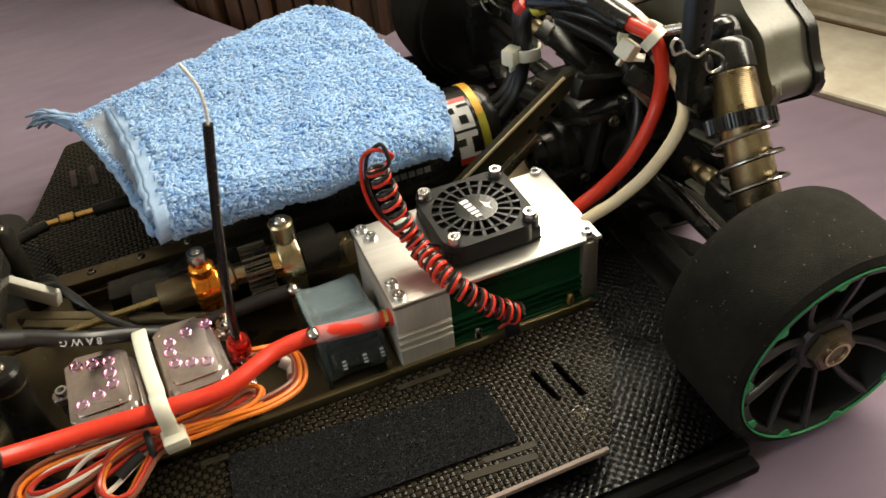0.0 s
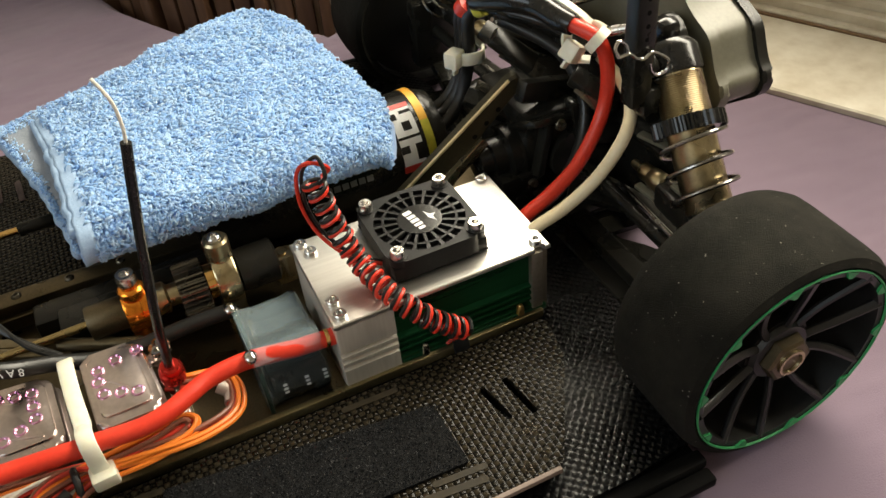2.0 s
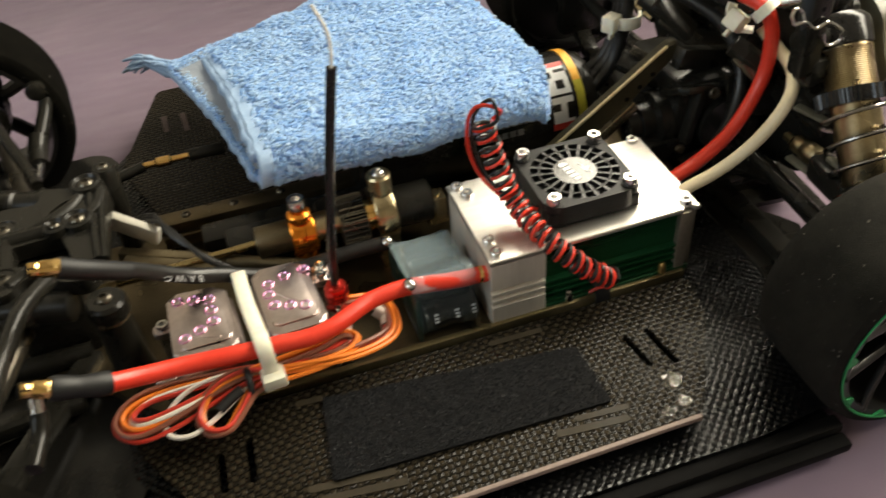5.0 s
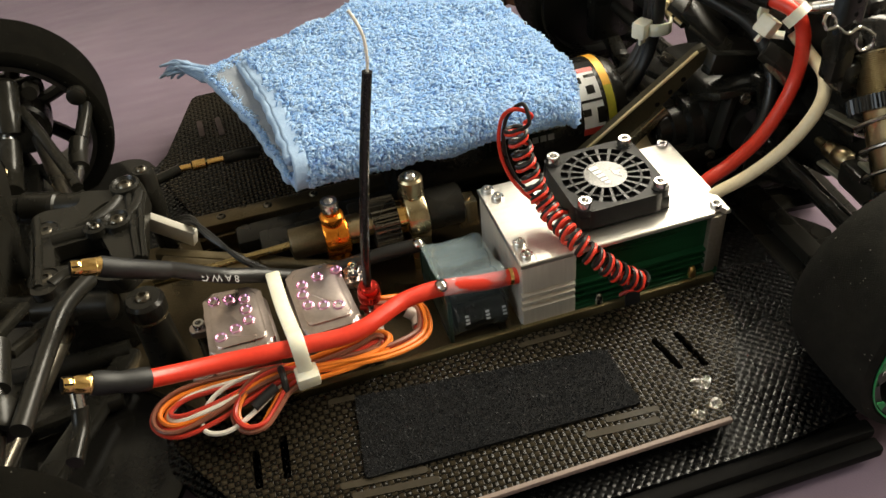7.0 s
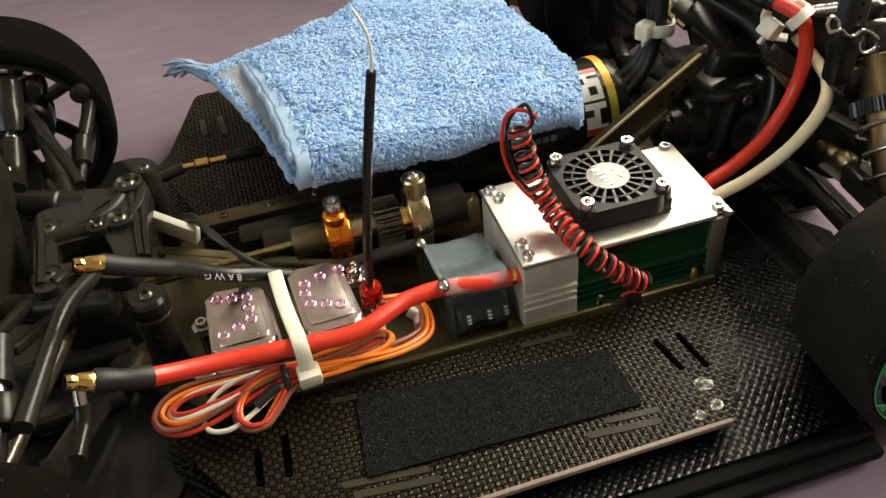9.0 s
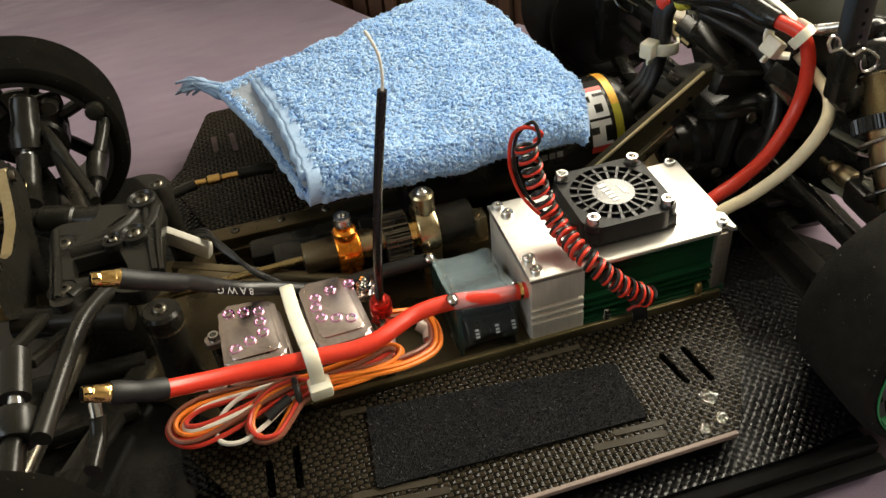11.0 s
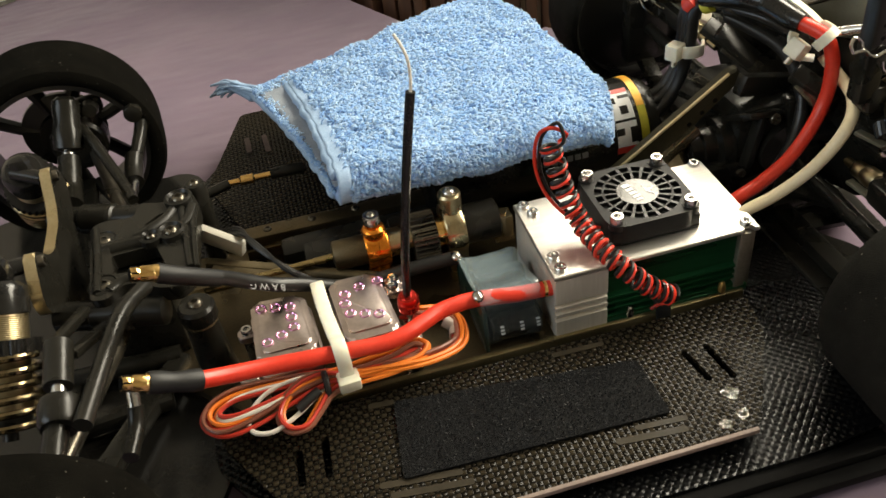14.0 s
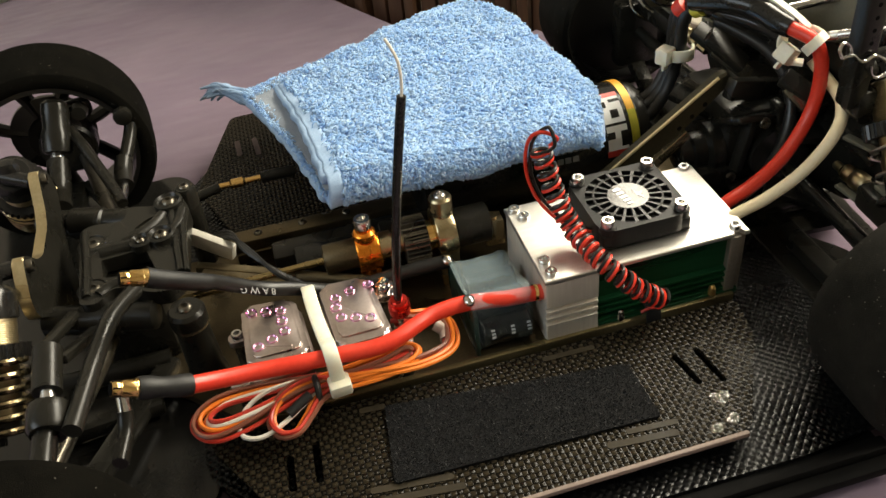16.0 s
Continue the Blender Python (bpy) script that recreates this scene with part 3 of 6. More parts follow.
def pad_fuzz():
    rng = random.Random(9)
    verts, faces = [], []
    while len(faces) < 15000:
        x, y = rng.uniform(-108, -7), rng.uniform(-68, -28)
        if y > -28 - (x + 104) * 0.12 or y < -64 - (x + 108) * 0.035 or x < -104 - (-28 - y) * 0.11:
            continue
        a, h = rng.uniform(0, 6.28), rng.uniform(0.25, 0.8)
        d = Vector((math.cos(a), math.sin(a), 0)) * rng.uniform(0.12, 0.3)
        p = Vector((x, y, 1.25))
        k = len(verts)
        verts += [p - d, p + d, p + Vector((rng.gauss(0, 0.35), rng.gauss(0, 0.35), h))]
        faces.append((k, k + 1, k + 2))
    me = bpy.data.meshes.new("pad_fuzz")
    me.from_pydata([tuple(v * MM) for v in verts], [], faces)
    me.materials.append(mat("pad_fibre", (0.003, 0.0034, 0.004), (0.010, 0.0112, 0.0126), 0.6, grain=900))
    ob = new("pad_fuzz", me)
    ob.parent = pad
    tagged(ob, "short black fuzzy fibres", kind="stuff")


pad_fuzz()
# ---- wheels ----
def build_wheel(c, r, w, yaw, camber, near):
    """A foam wheel; its outer face looks along -y before it is turned."""
    wheel = thing("wheel", (0, 0, 0), "black foam racing wheel with green-edged ten-spoke rim" if near else "black foam racing wheel with open black spokes", "wheel")
    h = w / 2
    rim_r = r - (5.5 if near else 8.5)
    bm = B()
    prof = [(rim_r - 0.6, -h + 1.2), (rim_r + 0.6, -h + 0.3), (r - 4.5, -h), (r - 1.8, -h + 1.4), (r - 0.3, -h + 5), (r, -h + 10), (r, h - 10), (r - 0.3, h - 5), (r - 1.8, h - 1.4), (r - 4.5, h), (rim_r + 0.6, h - 0.3), (rim_r - 0.6, h - 1.2)]
    lathe(bm, (0, 0, 0), (0, 1, 0), prof + [prof[0]], 72, close=False)
    part("tyre", bm, FOAM if near else DARKER_FOAM, wheel, "dusty black foam tyre" if near else "deep black foam tyre")
    bm = B()
    prof = [(rim_r - 0.8, -h + 0.6), (rim_r - 0.7, h - 1), (rim_r - 3.0, h - 1), (rim_r - 3.2, -h + 6), (rim_r - 3.0, -h + 0.6)]
    lathe(bm, (0, 0, 0), (0, 1, 0), prof + [prof[0]], 72, close=False)
    rim = part("rim", bm, RIM_BLACK, wheel)
    bm = B()
    prof = [(rim_r + 0.1, -h + 0.2), (rim_r + 0.1, -h - 0.4), (rim_r - 0.35, -h - 0.4), (rim_r - 0.5, -h + 0.4)]
    lathe(bm, (0, 0, 0), (0, 1, 0), prof + [prof[0]], 72, close=False)
    for k in range(10):
        a = 2 * math.pi * (k + 0.35) / 10
        prism(bm, [(-2.8, 0.4), (2.8, 0.4), (0.8, -2.0), (-0.8, -2.0)], -0.4, 0.5, m=Matrix.Rotation(-a, 4, "Y") @ frame_plane((0, -h + 0.15, rim_r - 1.2), (1, 0, 0), (0, 0, 1)))
    part("rim_edge", bm, RIM_GREEN if near else RIM_BLACK, rim, "chipped green painted rim edge" if near else "")
    count = 10 if near else 7
    for k in range(count):
        a = 2 * math.pi * (k + 0.35) / count
        bm = B()
        p0, p1, p2 = (6, -h + 9.0, 0), (rim_r * 0.55, -h + 6.0, 0), (rim_r - 1.5, -h + 1.6, 0)
        tw = 0.10 if k % 2 else -0.10
        pts = []
        for (x, y, z), dz in zip((p0, p1, p2), (tw, tw * 0.4, -tw * 0.6)):
            pts.append((x * math.cos(a + dz), y, x * math.sin(a + dz)))
        tube(bm, pts, lambda t: (1.7 if near else 4.4) + 0.5 * abs(t - 0.4), 8, 5, flat=0.8)
        part("spoke", bm, RIM_BLACK, rim)
    bm = B()
    lathe(bm, (0, 0, 0), (0, 1, 0), [(12, -h + 8), (11, -h + 6.2), (8.5, -h + 5.5), (8.5, -h + 16), (13, -h + 16), (13, -h + 8.5)], 40)
    part("hub", bm, RIM_BLACK, rim)
    if not near:
        bm = B()
        lathe(bm, (0, 0, 0), (0, 1, 0), [(22, -h + 7), (22, -h + 9.5), (6, -h + 13), (6, -h + 10), (22, -h + 7)], 40, close=False)
        part("hub_flange", bm, RIM_BLACK, rim, "wide black hub flange")
    if near:
        bm = B()
        lathe(bm, (0, 0, 0), (0, 1, 0), [(rim_r - 2.8, h - 12), (rim_r - 2.8, h - 10), (5, h - 8), (5, h - 10), (rim_r - 2.8, h - 12)], 56, close=False)
        part("rim_web", bm, RIM_BLACK, rim, "black inner web of the rim")
    bm = B()
    lathe(bm, (0, 0, 0), (0, 1, 0), [(9.4, -h + 5.8), (9.6, -h + 5.0), (9.0, -h + 2.2), (7.8, -h + 1.4), (5.6, -h + 1.4)], 6)
    nut = part("wheel_nut", bm, BRONZE, wheel, "bronze hexagonal wheel nut", sharp=20)
    bm = B()
    lathe(bm, (0, 0, 0), (0, 1, 0), [(5.3, -h + 1.6), (5.3, -h + 0.4), (4.2, -h + 0.4), (4.0, -h + 2.0)], 28, close=False)
    rod(bm, (0, -h + 1.8, 0), (0, -h + 4, 0), 4.1)
    part("axle_end", bm, BRASS_GREY, nut, "pale bronze axle end")
    wheel.matrix_basis = Matrix.Translation(Vector(c) * MM) @ turn((camber, 0, yaw))
    return wheel


for c, r, w, yaw, camber, near in (((100, -76.5, 21), 44.5, 43, 0, 0, True), ((100, 216.5, 21), 44.5, 43, 180, 0, True), ((-235, 187, 27), 50.5, 42, 186, 0, False), ((-231, -91, 26.5), 50, 40, 6, 0, False)):
    tagged(build_wheel(c, r, w, yaw, camber, near), group="wheels of the model car")

# ---- electronics on the car ----
def cap_screw(parent, p, axis=(0, 0, 1), r=2.3, h=2.2, material=None, name="screw"):
    """A socket-head screw whose head stands on p."""
    bm = B()
    lathe(bm, p, axis, [(r, 0), (r, h * 0.8), (r * 0.88, h), (r * 0.55, h), (r * 0.5, h * 0.35)], 16)
    return part(name, bm, material or STEEL, parent)


def button_screw(parent, p, axis=(0, 0, 1), r=2.2, h=1.3, material=None, name="screw"):
    bm = B()
    lathe(bm, p, axis, [(r, 0), (r * 0.95, h * 0.4), (r * 0.72, h * 0.85), (r * 0.45, h), (r * 0.4, h * 0.3)], 16)
    return part(name, bm, material or STEEL, parent)


def build_esc():
    esc = thing("speed_controller", (13, 14, -6), "silver and green finned speed controller with black fan on top", "speed controller")
    lid = [(-31.5, -12.3), (50.5, -12.3), (52, -9.0), (54.5, -9.0), (55.2, -12.3), (57.5, -12.3), (57.5, 39), (36, 39), (34.8, 37.4), (33.4, 39.6), (-31.5, 39.6)]
    part("lid", prism(B(), lid, 26.4, 28.6, 0.4), ALU, esc, "brushed aluminium lid plate")
    # silver end block with grooves along its face
    bm = B()
    prof = [(-12, -6), (-12, 3.8), (-10.2, 4.3), (-10.2, 5.2), (-12, 5.8), (-12, 7.6), (-10.2, 8.1), (-10.2, 9.0), (-12, 9.6), (-12, 11.3), (-10.2, 11.8), (-10.2, 12.8), (-12, 13.4), (-12, 26.2), (38.5, 26.2), (38.5, -6)]
    prism(bm, prof, 0, 22.6, 0.25, frame_plane((-31, 0, 0), (0, 1, 0), (0, 0, 1)))
    part("end_block", bm, ALU_END, esc, "grooved aluminium end block")
    bm = B()
    prof = [(-8.6, -6), (-8.6, -3), (-11.4, -2.6), (-11.4, -1.2), (-8.6, -0.8)]
    for k in range(3):
        z = 1.4 + k * 3.2
        prof += [(-8.6, z), (-11.2, z + 0.3), (-11.2, z + 1.5), (-8.6, z + 1.8)]
    prof += [(-8.6, 11.0), (-9.2, 11.4), (-9.2, 26.0), (38.2, 26.0), (38.2, -6)]
    prism(bm, prof, 0, 62.5, 0, frame_plane((-8.2, 0, 0), (0, 1, 0), (0, 0, 1)))
    part("finned_body", bm, GREEN, esc, "dark green finned heat sink body")
    bm = B()
    box(bm, (55.8, 14, 10), (2.8, 49, 32.4), bev=0.5)
    box(bm, (52, -10.3, 10), (5, 3.2, 32), bev=0.5)
    part("end_plate", bm, END_GREY, esc, "aluminium end plate")
    bm = B()
    box(bm, (24, -9.2, -4.4), (64, 5.5, 3.0), bev=0.4)
    part("flange", bm, GREEN, esc, "green mounting flange")
    for x in (2, 44):
        button_screw(esc, (x, -11.6, -3.2), (0, 0, 1), 1.8, 5.0, GOLD if x > 20 else STEEL)
    for x, y in ((-27.8, 36.5), (-25.4, 30.5), (-27.4, 0), (-27.2, -7.7), (53.2, 37), (53.2, -8)):
        cap_screw(esc, (x, y, 28.5), r=2.5, h=1.8)
    fan = part("fan", box(box(B(), (16, 16, 29.6), (39, 39, 1.0), bev=0.4), (16, 16, 32.6), (38.6, 38.6, 5.6), bev=0.8), FAN_BLACK, esc, "black plastic cooling fan")
    # grille: a square frame with a round opening, ribs and a hub
    bm = B()
    n = 64
    zt, zb = 38.6, 36.6
    ring, square = [], []
    for k in range(n):
        a = 2 * math.pi * (k + 0.5) / n
        c, s = math.cos(a), math.sin(a)
        ring.append((16 + 17.9 * c, 16 + 17.9 * s))
        q = min(20 / max(abs(c), 1e-6), 20 / max(abs(s), 1e-6))
        q = min(q, 24.6)
        square.append((16 + q * c, 16 + q * s))
    lv = [[bm.verts.new((x, y, z)) for x, y in pts] for pts, z in ((ring, zb), (ring, zt), (square, zt), (square, 30.0))]
    for a, b in zip(lv, lv[1:]):
        for k in range(n):
            bm.faces.new((a[k], a[(k + 1) % n], b[(k + 1) % n], b[k]))
    part("fan_frame", bm, FAN_BLACK, fan)
    # One dark disc replaces the fan's shaded inside; it has no blades.
    part("fan_floor", rod(B(), (16, 16, 30.2), (16, 16, 35.45), 18, 18, 48), HOLE_SHADE, fan, "plain dark disc for the shade behind the grille")
    bm = B()
    lathe(bm, (16, 16, 0), (0, 0, 1), [(8.8, 36.6), (8.8, 38.7), (0.01, 38.75)], 40)
    part("fan_hub", bm, FAN_HUB, fan, "round glossy hub cover")
    bm = B()
    lathe(bm, (16, 16, 0), (0, 0, 1), [(13.9, 36.8), (13.9, 38.58), (14.8, 38.58), (14.8, 36.8), (13.9, 36.8)], 64, close=False)
    part("fan_ring", bm, FAN_BLACK, fan)
    for k in range(20):
        a = 2 * math.pi * (k + 0.3) / 20
        wedge = [(8.2, -0.55), (14.0, -0.62), (15.0, -0.62), (18.4, -0.95), (18.4, 0.95), (15.0, 0.62), (14.0, 0.62), (8.2, 0.55)]
        part("fan_rib", prism(B(), wedge, 36.7, 38.55, 0.2, Matrix.Translation((16, 16, 0)) @ Matrix.Rotation(a, 4, "Z")), FAN_RIB, fan)
    bm = B()
    for u, w in ((-4.4, 2.2), (-1.9, 1.9), (0.4, 1.9), (2.6, 1.6), (4.6, 1.5)):
        box(bm, (13.8 + u * 0.2, 16 - u * 1.15, 38.85), (3.4 if w > 1.55 else 2.6, w, 0.14), (0, 0, 10))
    prism(bm, [(-3.0, 0), (0.2, 0.9), (1.0, 2.8), (2.0, 1.0), (4.8, 0.5), (1.4, -0.8), (-0.2, -0.3)], 38.78, 38.92, m=Matrix.Translation((19.6, 16.4, 0)) @ Matrix.Rotation(-1.3, 4, "Z"))
    part("printed_mark", bm, mat("white_print", (0.7, 0.7, 0.7), (0.8, 0.8, 0.8), 0.5), fan, "plain white printed mark")
    for x in (0, 32):
        for y in (0, 32):
            bm = B()
            rod(bm, (x, y, 36), (x, y, 38.9), 3.6, 3.6, 20)
            part("screw_boss", bm, FAN_BLACK, fan)
            cap_screw(fan, (x, y, 38.8), r=2.8, h=3.2)
    tie = B()
    box(tie, (16.2, -14.3, -5.8), (6.6, 1.4, 14.5), (0, -6, 0), 0.5)
    box(tie, (15.4, -12.8, 2.0), (6.6, 4.0, 1.6), (0, -6, 0), 0.5)
    part("strap", tie, SHRINK, esc, "short black strap holding the fan lead")


build_esc()


def build_capacitors():
    pack = thing("capacitor_pack", (-48, 11, -6), "capacitor bank wrapped in bluish clear heat shrink", "capacitor")
    for y, z, r in ((-3, 1.2, 6.2), (10, 0.6, 6.2), (23, 0.6, 6.2), (3.5, 9.8, 5.6), (16, 9.8, 5.6)):
        bm = B()
        lathe(bm, (-58, y, z), (1, 0, 0), [(r * 0.8, 0), (r, 0.8), (r, 1.6), (r * 0.93, 2.2), (r, 2.8), (r, 21.4), (r * 0.85, 22.2)], 24)
        can = part("capacitor_can", bm, GLOSS_BLACK, pack, "black sleeved capacitor can")
        if y == -3:
            bm = B()
            for x in (-53, -44.5, -37.5):
                for k in range(3):
                    d = Vector((0, -math.cos(0.2 + k * 0.24), math.sin(0.2 + k * 0.24))) * (r + 0.05)
                    box(bm, (x, y + d.y, z + d.z), (1.6, 0.16, 0.9), (math.degrees(-0.2 - k * 0.24), 0, 0))
            part("printed_bar", bm, mat("grey_print", (0.55, 0.55, 0.55), (0.65, 0.65, 0.65), 0.5), can, "small grey printed bar")
    part("circuit_board", box(B(), (-60, 11.5, 4.8), (1.6, 41, 23), bev=0.3), mat("circuit_board_green", (0.008, 0.022, 0.016), (0.016, 0.04, 0.028), 0.35), pack, "thin dark green circuit board")
    bm = B()
    out = [(-9.5, -4.5), (-10.6, 10), (-10.4, 21), (-6, 25.2), (0, 23), (7, 19), (24, 17.6), (30.5, 15.0), (31.5, 2), (31, -5)]
    n = 10
    rings = []
    for i in range(n + 1):
        x = -61.4 + 25.6 * i / n
        sh = 1 - 0.05 * math.sin(math.pi * i / n) - (0.05 if i in (0, n) else 0)
        rings.append([bm.verts.new((x, 11 + (y - 11) * sh, 5 + (z - 5) * sh + 0.5 * noise.noise(Vector((x * 0.2, y * 0.2, 0))))) for y, z in rounded(out, 4, 3)])
    m = len(rings[0])
    for a, b in zip(rings, rings[1:]):
        for k in range(m):
            bm.faces.new((a[k], a[(k + 1) % m], b[(k + 1) % m], b[k]))
    # Upward faces take the milkier film, which carries the sky's reflection as colour.
    for f in bm.faces:
        f.normal_update()
        f.material_index = 1 if f.calc_center_median().z > 14.5 and abs(f.normal.z) > 0.5 else 0
    film = part("clear_wrap", bm, [FILM, FILM_TOP], pack, "clear shrink wrap with blue sky sheen painted on top")
    film.visible_shadow = False
    for p in ((-61.6, -6.6, 24.2), (-61.5, 29.0, 16.8), (-60.5, 31, 14)):
        bm = B()
        bmesh.ops.create_icosphere(bm, subdivisions=2, radius=2.6, matrix=Matrix.Translation(p) @ Matrix.Diagonal((1, 1.2, 0.8, 1)))
        part("solder_blob", bm, STEEL, pack, "bright solder blob")


build_capacitors()


def build_servo():
    servo = thing("steering_servo", (-122, 8, -6), "steering servo pair in grey metal cases held by screws", "servo")
    cases = (([(-151, 26.5), (-128.5, 24.5), (-126.2, -9.5), (-150.6, -9.5)], [(-146.7, 20.6), (-140.9, 19.6), (-135.1, 17.8), (-135.1, 11.6), (-134.8, 5.4), (-140.1, 2.6), (-145.9, 0.1)]),
             ([(-118.3, 27.5), (-97, 26.8), (-93.6, -10), (-116, -10.5)], [(-97.8, 20.4), (-105.7, 19.4), (-112.3, 16.8), (-113.0, 11.2), (-111.9, 4.8), (-106.3, 2.6), (-100.7, 0.5)]))
    for outline, screws in cases:
        o = rounded(outline, 4.0, 5)
        cover = part("case_cover", prism(B(), o, 14.5, 21.0, 2.1, None, 3), SERVO_METAL, servo, "grey machined metal case cover")
        inner = [((x - sum(p[0] for p in outline) / 4) * 0.97 + sum(p[0] for p in outline) / 4, (y - 8) * 0.97 + 8) for x, y in outline]
        part("case_body", prism(B(), rounded(inner, 3.0), -6.2, 14.3, 0.5), SERVO_METAL, servo)
        lip = [((x - sum(p[0] for p in outline) / 4) * 1.11 + sum(p[0] for p in outline) / 4, (y - 8) * 1.08 + 8) for x, y in outline]
        part("case_lip", prism(B(), rounded(lip, 4.5, 5), 11.6, 14.2, 0.7, None, 2), SERVO_METAL, servo)
        cx, cy = sum(p[0] for p in outline) / 4, sum(p[1] for p in outline) / 4
        top = [((x - cx) * 0.80 + cx, (y - cy) * 0.80 + cy + 0.5) for x, y in outline]
        part("raised_panel", prism(B(), rounded(top, 3.0, 5), 20.5, 21.7, 0.9, None, 3), SERVO_METAL, cover)
        for x, y in screws:
            bm = B()
            lathe(bm, (x, y, 21.4), (0, 0, 1), [(2.4, 0), (2.4, 0.75), (1.9, 0.95), (1.3, 0.2), (0.8, 0.1)], 16)
            part("screw", bm, PURPLE_STEEL, cover, "purple tinted recessed screw")
        cx = sum(p[0] for p in outline) / 4
        side = -1 if cx < -120 else 1
        bm = B()
        tube(bm, [(cx + side * 6.5, 1.0, 21.4), (cx + side * 1.0, -1.2 if side < 0 else 6.0, 21.4), (cx - side * 6.0, -3.5 if side < 0 else 13.0, 21.4)], 0.6, 8, 4)
        part("machined_ridge", bm, SERVO_METAL, cover)
    for x, y in ((-154.5, 17.5), (-155.5, -7), (-91.5, 22.5), (-90.5, 27), (-90.2, -7.6)):
        bm = B()
        prism(bm, rounded([(x - 4, y - 3.2), (x + 4, y - 3.2), (x + 4, y + 3.2), (x - 4, y + 3.2)], 2.6), 10.6, 13.6, 0.4)
        lug = part("mounting_lug", bm, SERVO_METAL, servo)
        cap_screw(lug, (x, y, 13.5), r=2.4, h=2.6)
        part("standoff", rod(B(), (x, y, -6.3), (x, y, 10.8), 2.6), DARK_STEEL, servo)


build_servo()


def build_zip_tie(path, w, head, head_rot, label, flat=0.2, hs=(8.5, 7, 6.5)):
    tie = thing("cable_tie", head, label, "cable tie")
    bm = B()
    pts = spline(path, 6)
    rings = []
    for i, p in enumerate(pts):
        d = (pts[min(i + 1, len(pts) - 1)] - pts[max(i - 1, 0)]).normalized()
        side = Vector((1, 0.05, 0)) if w > 0 else Vector((0, 0, 1))
        side = (side - d * side.dot(d)).normalized()
        up = d.cross(side) * 0.85
        a = abs(w) / 2
        rings.append([bm.verts.new(p + s * side * a + u * up) for s, u in ((-1, -0.5), (-0.8, -1), (0.8, -1), (1, -0.5), (1, 0.5), (0.8, 1), (-0.8, 1), (-1, 0.5))])
    for a, b in zip(rings, rings[1:]):
        for k in range(8):
            bm.faces.new((a[k], a[(k + 1) % 8], b[(k + 1) % 8], b[k]))
    bm.faces.new(rings[0][::-1])
    bm.faces.new(rings[-1])
    part("strap", bm, NYLON, tie)
    bm = B()
    box(bm, head, hs, head_rot, 1.0)
    m = Matrix.Translation(head) @ turn(head_rot)
    part("head", bm, NYLON, tie, "square ratchet head")
    bm = B()
    bmesh.ops.create_cube(bm, size=1, matrix=m @ Matrix.Translation((-hs[0] * 0.1, -hs[1] * 0.1, -hs[2] * 0.72)) @ Matrix.Diagonal((hs[0] * 0.5, hs[1] * 0.2, hs[2] * 0.4, 1)))
    bmesh.ops.bevel(bm, geom=list(bm.edges), offset=0.3, segments=1, affect="EDGES")
    part("cut_tail", bm, NYLON, tie, "short cut strap end")


build_zip_tie([(-122.5, 28.5, 8), (-122.5, 28.5, 18), (-122.3, 25.5, 23.0), (-121.5, 8, 23.6), (-120, -8, 24.8), (-119.6, -12.5, 27.2), (-119.3, -16.5, 28.6), (-119, -20.4, 27.2), (-118.8, -22.2, 22.5), (-118.8, -22.2, 13)], 5.6, (-118.6, -22.6, 13.2), (8, 0, 4), "thick white nylon cable tie round the servo and cables")


def cable(name, pts, r, material, label, seg=14, steps=8):
    return solid(name, tube(B(), pts, r, seg, steps), material, label, "cable")


def build_bullet(lead, p0, p1):
    """A gold bullet plug from p0 (tip) to p1."""
    a, b = Vector(p0), Vector(p1)
    d = (b - a).normalized()
    n = (b - a).length
    bm = B()
    lathe(bm, a, d, [(2.5, 0), (2.9, 0.5), (2.95, n * 0.26), (2.7, n * 0.3), (2.7, n * 0.34), (3.05, n * 0.4), (3.1, n * 0.78), (3.35, n * 0.8), (3.35, n)], 24)
    part("bullet_plug", bm, GOLD, lead, "gold plated bullet plug")
    # Dark disc and bars paint the shade in the plug's bore and slots.
    bm = B()
    lathe(bm, a + d * 0.2, d * -1, [(2.2, 0), (2.2, 0.4), (0.2, 0.5)], 16)
    side = d.cross(Vector((0, 0, 1))).normalized()
    for k in range(6):
        o = Matrix.Rotation(k * math.pi / 3 + 0.3, 4, d) @ side * 2.75
        bar(bm, a + o + d * 0.1, a + o + d * n * 0.27, 0.6, 0.6)
    part("plug_bore", bm, HOLE_SHADE, lead, "dark bars painted as shade in the plug tip slots")


# battery lead, red
lead = thing("battery_lead", (-150, -17, 20), "thick red silicone battery lead with gold bullet plug", "cable")
red_pts = [(-170, -25.5, 36.5), (-160, -21.5, 31.5), (-146, -18, 27), (-131, -17.2, 24.8), (-115.6, -17, 23.4), (-103, -17.2, 22.6), (-94.3, -15.6, 22.6), (-86, -11.5, 22.4), (-78, -7.2, 22), (-70, -5.2, 21.6), (-62.8, -4.6, 21.2), (-54, -5.2, 20.4), (-44.6, -6, 19.4), (-29.5, -6, 18.2)]
part("insulation", tube(B(), red_pts, 3.3, 16, 6), RED_SIL, lead)
build_bullet(lead, (-192.5, -31.0, 49.4), (-184, -28.8, 44.4))
part("heat_shrink", tube(B(), [(-185, -29.1, 45.0), (-180, -28, 42.2), (-175, -26.9, 39.4), (-169, -25.0, 36.1)], lambda t: 3.9 + 0.25 * math.sin(t * 9), 16, 4), SHRINK, lead, "black heat shrink sleeve")
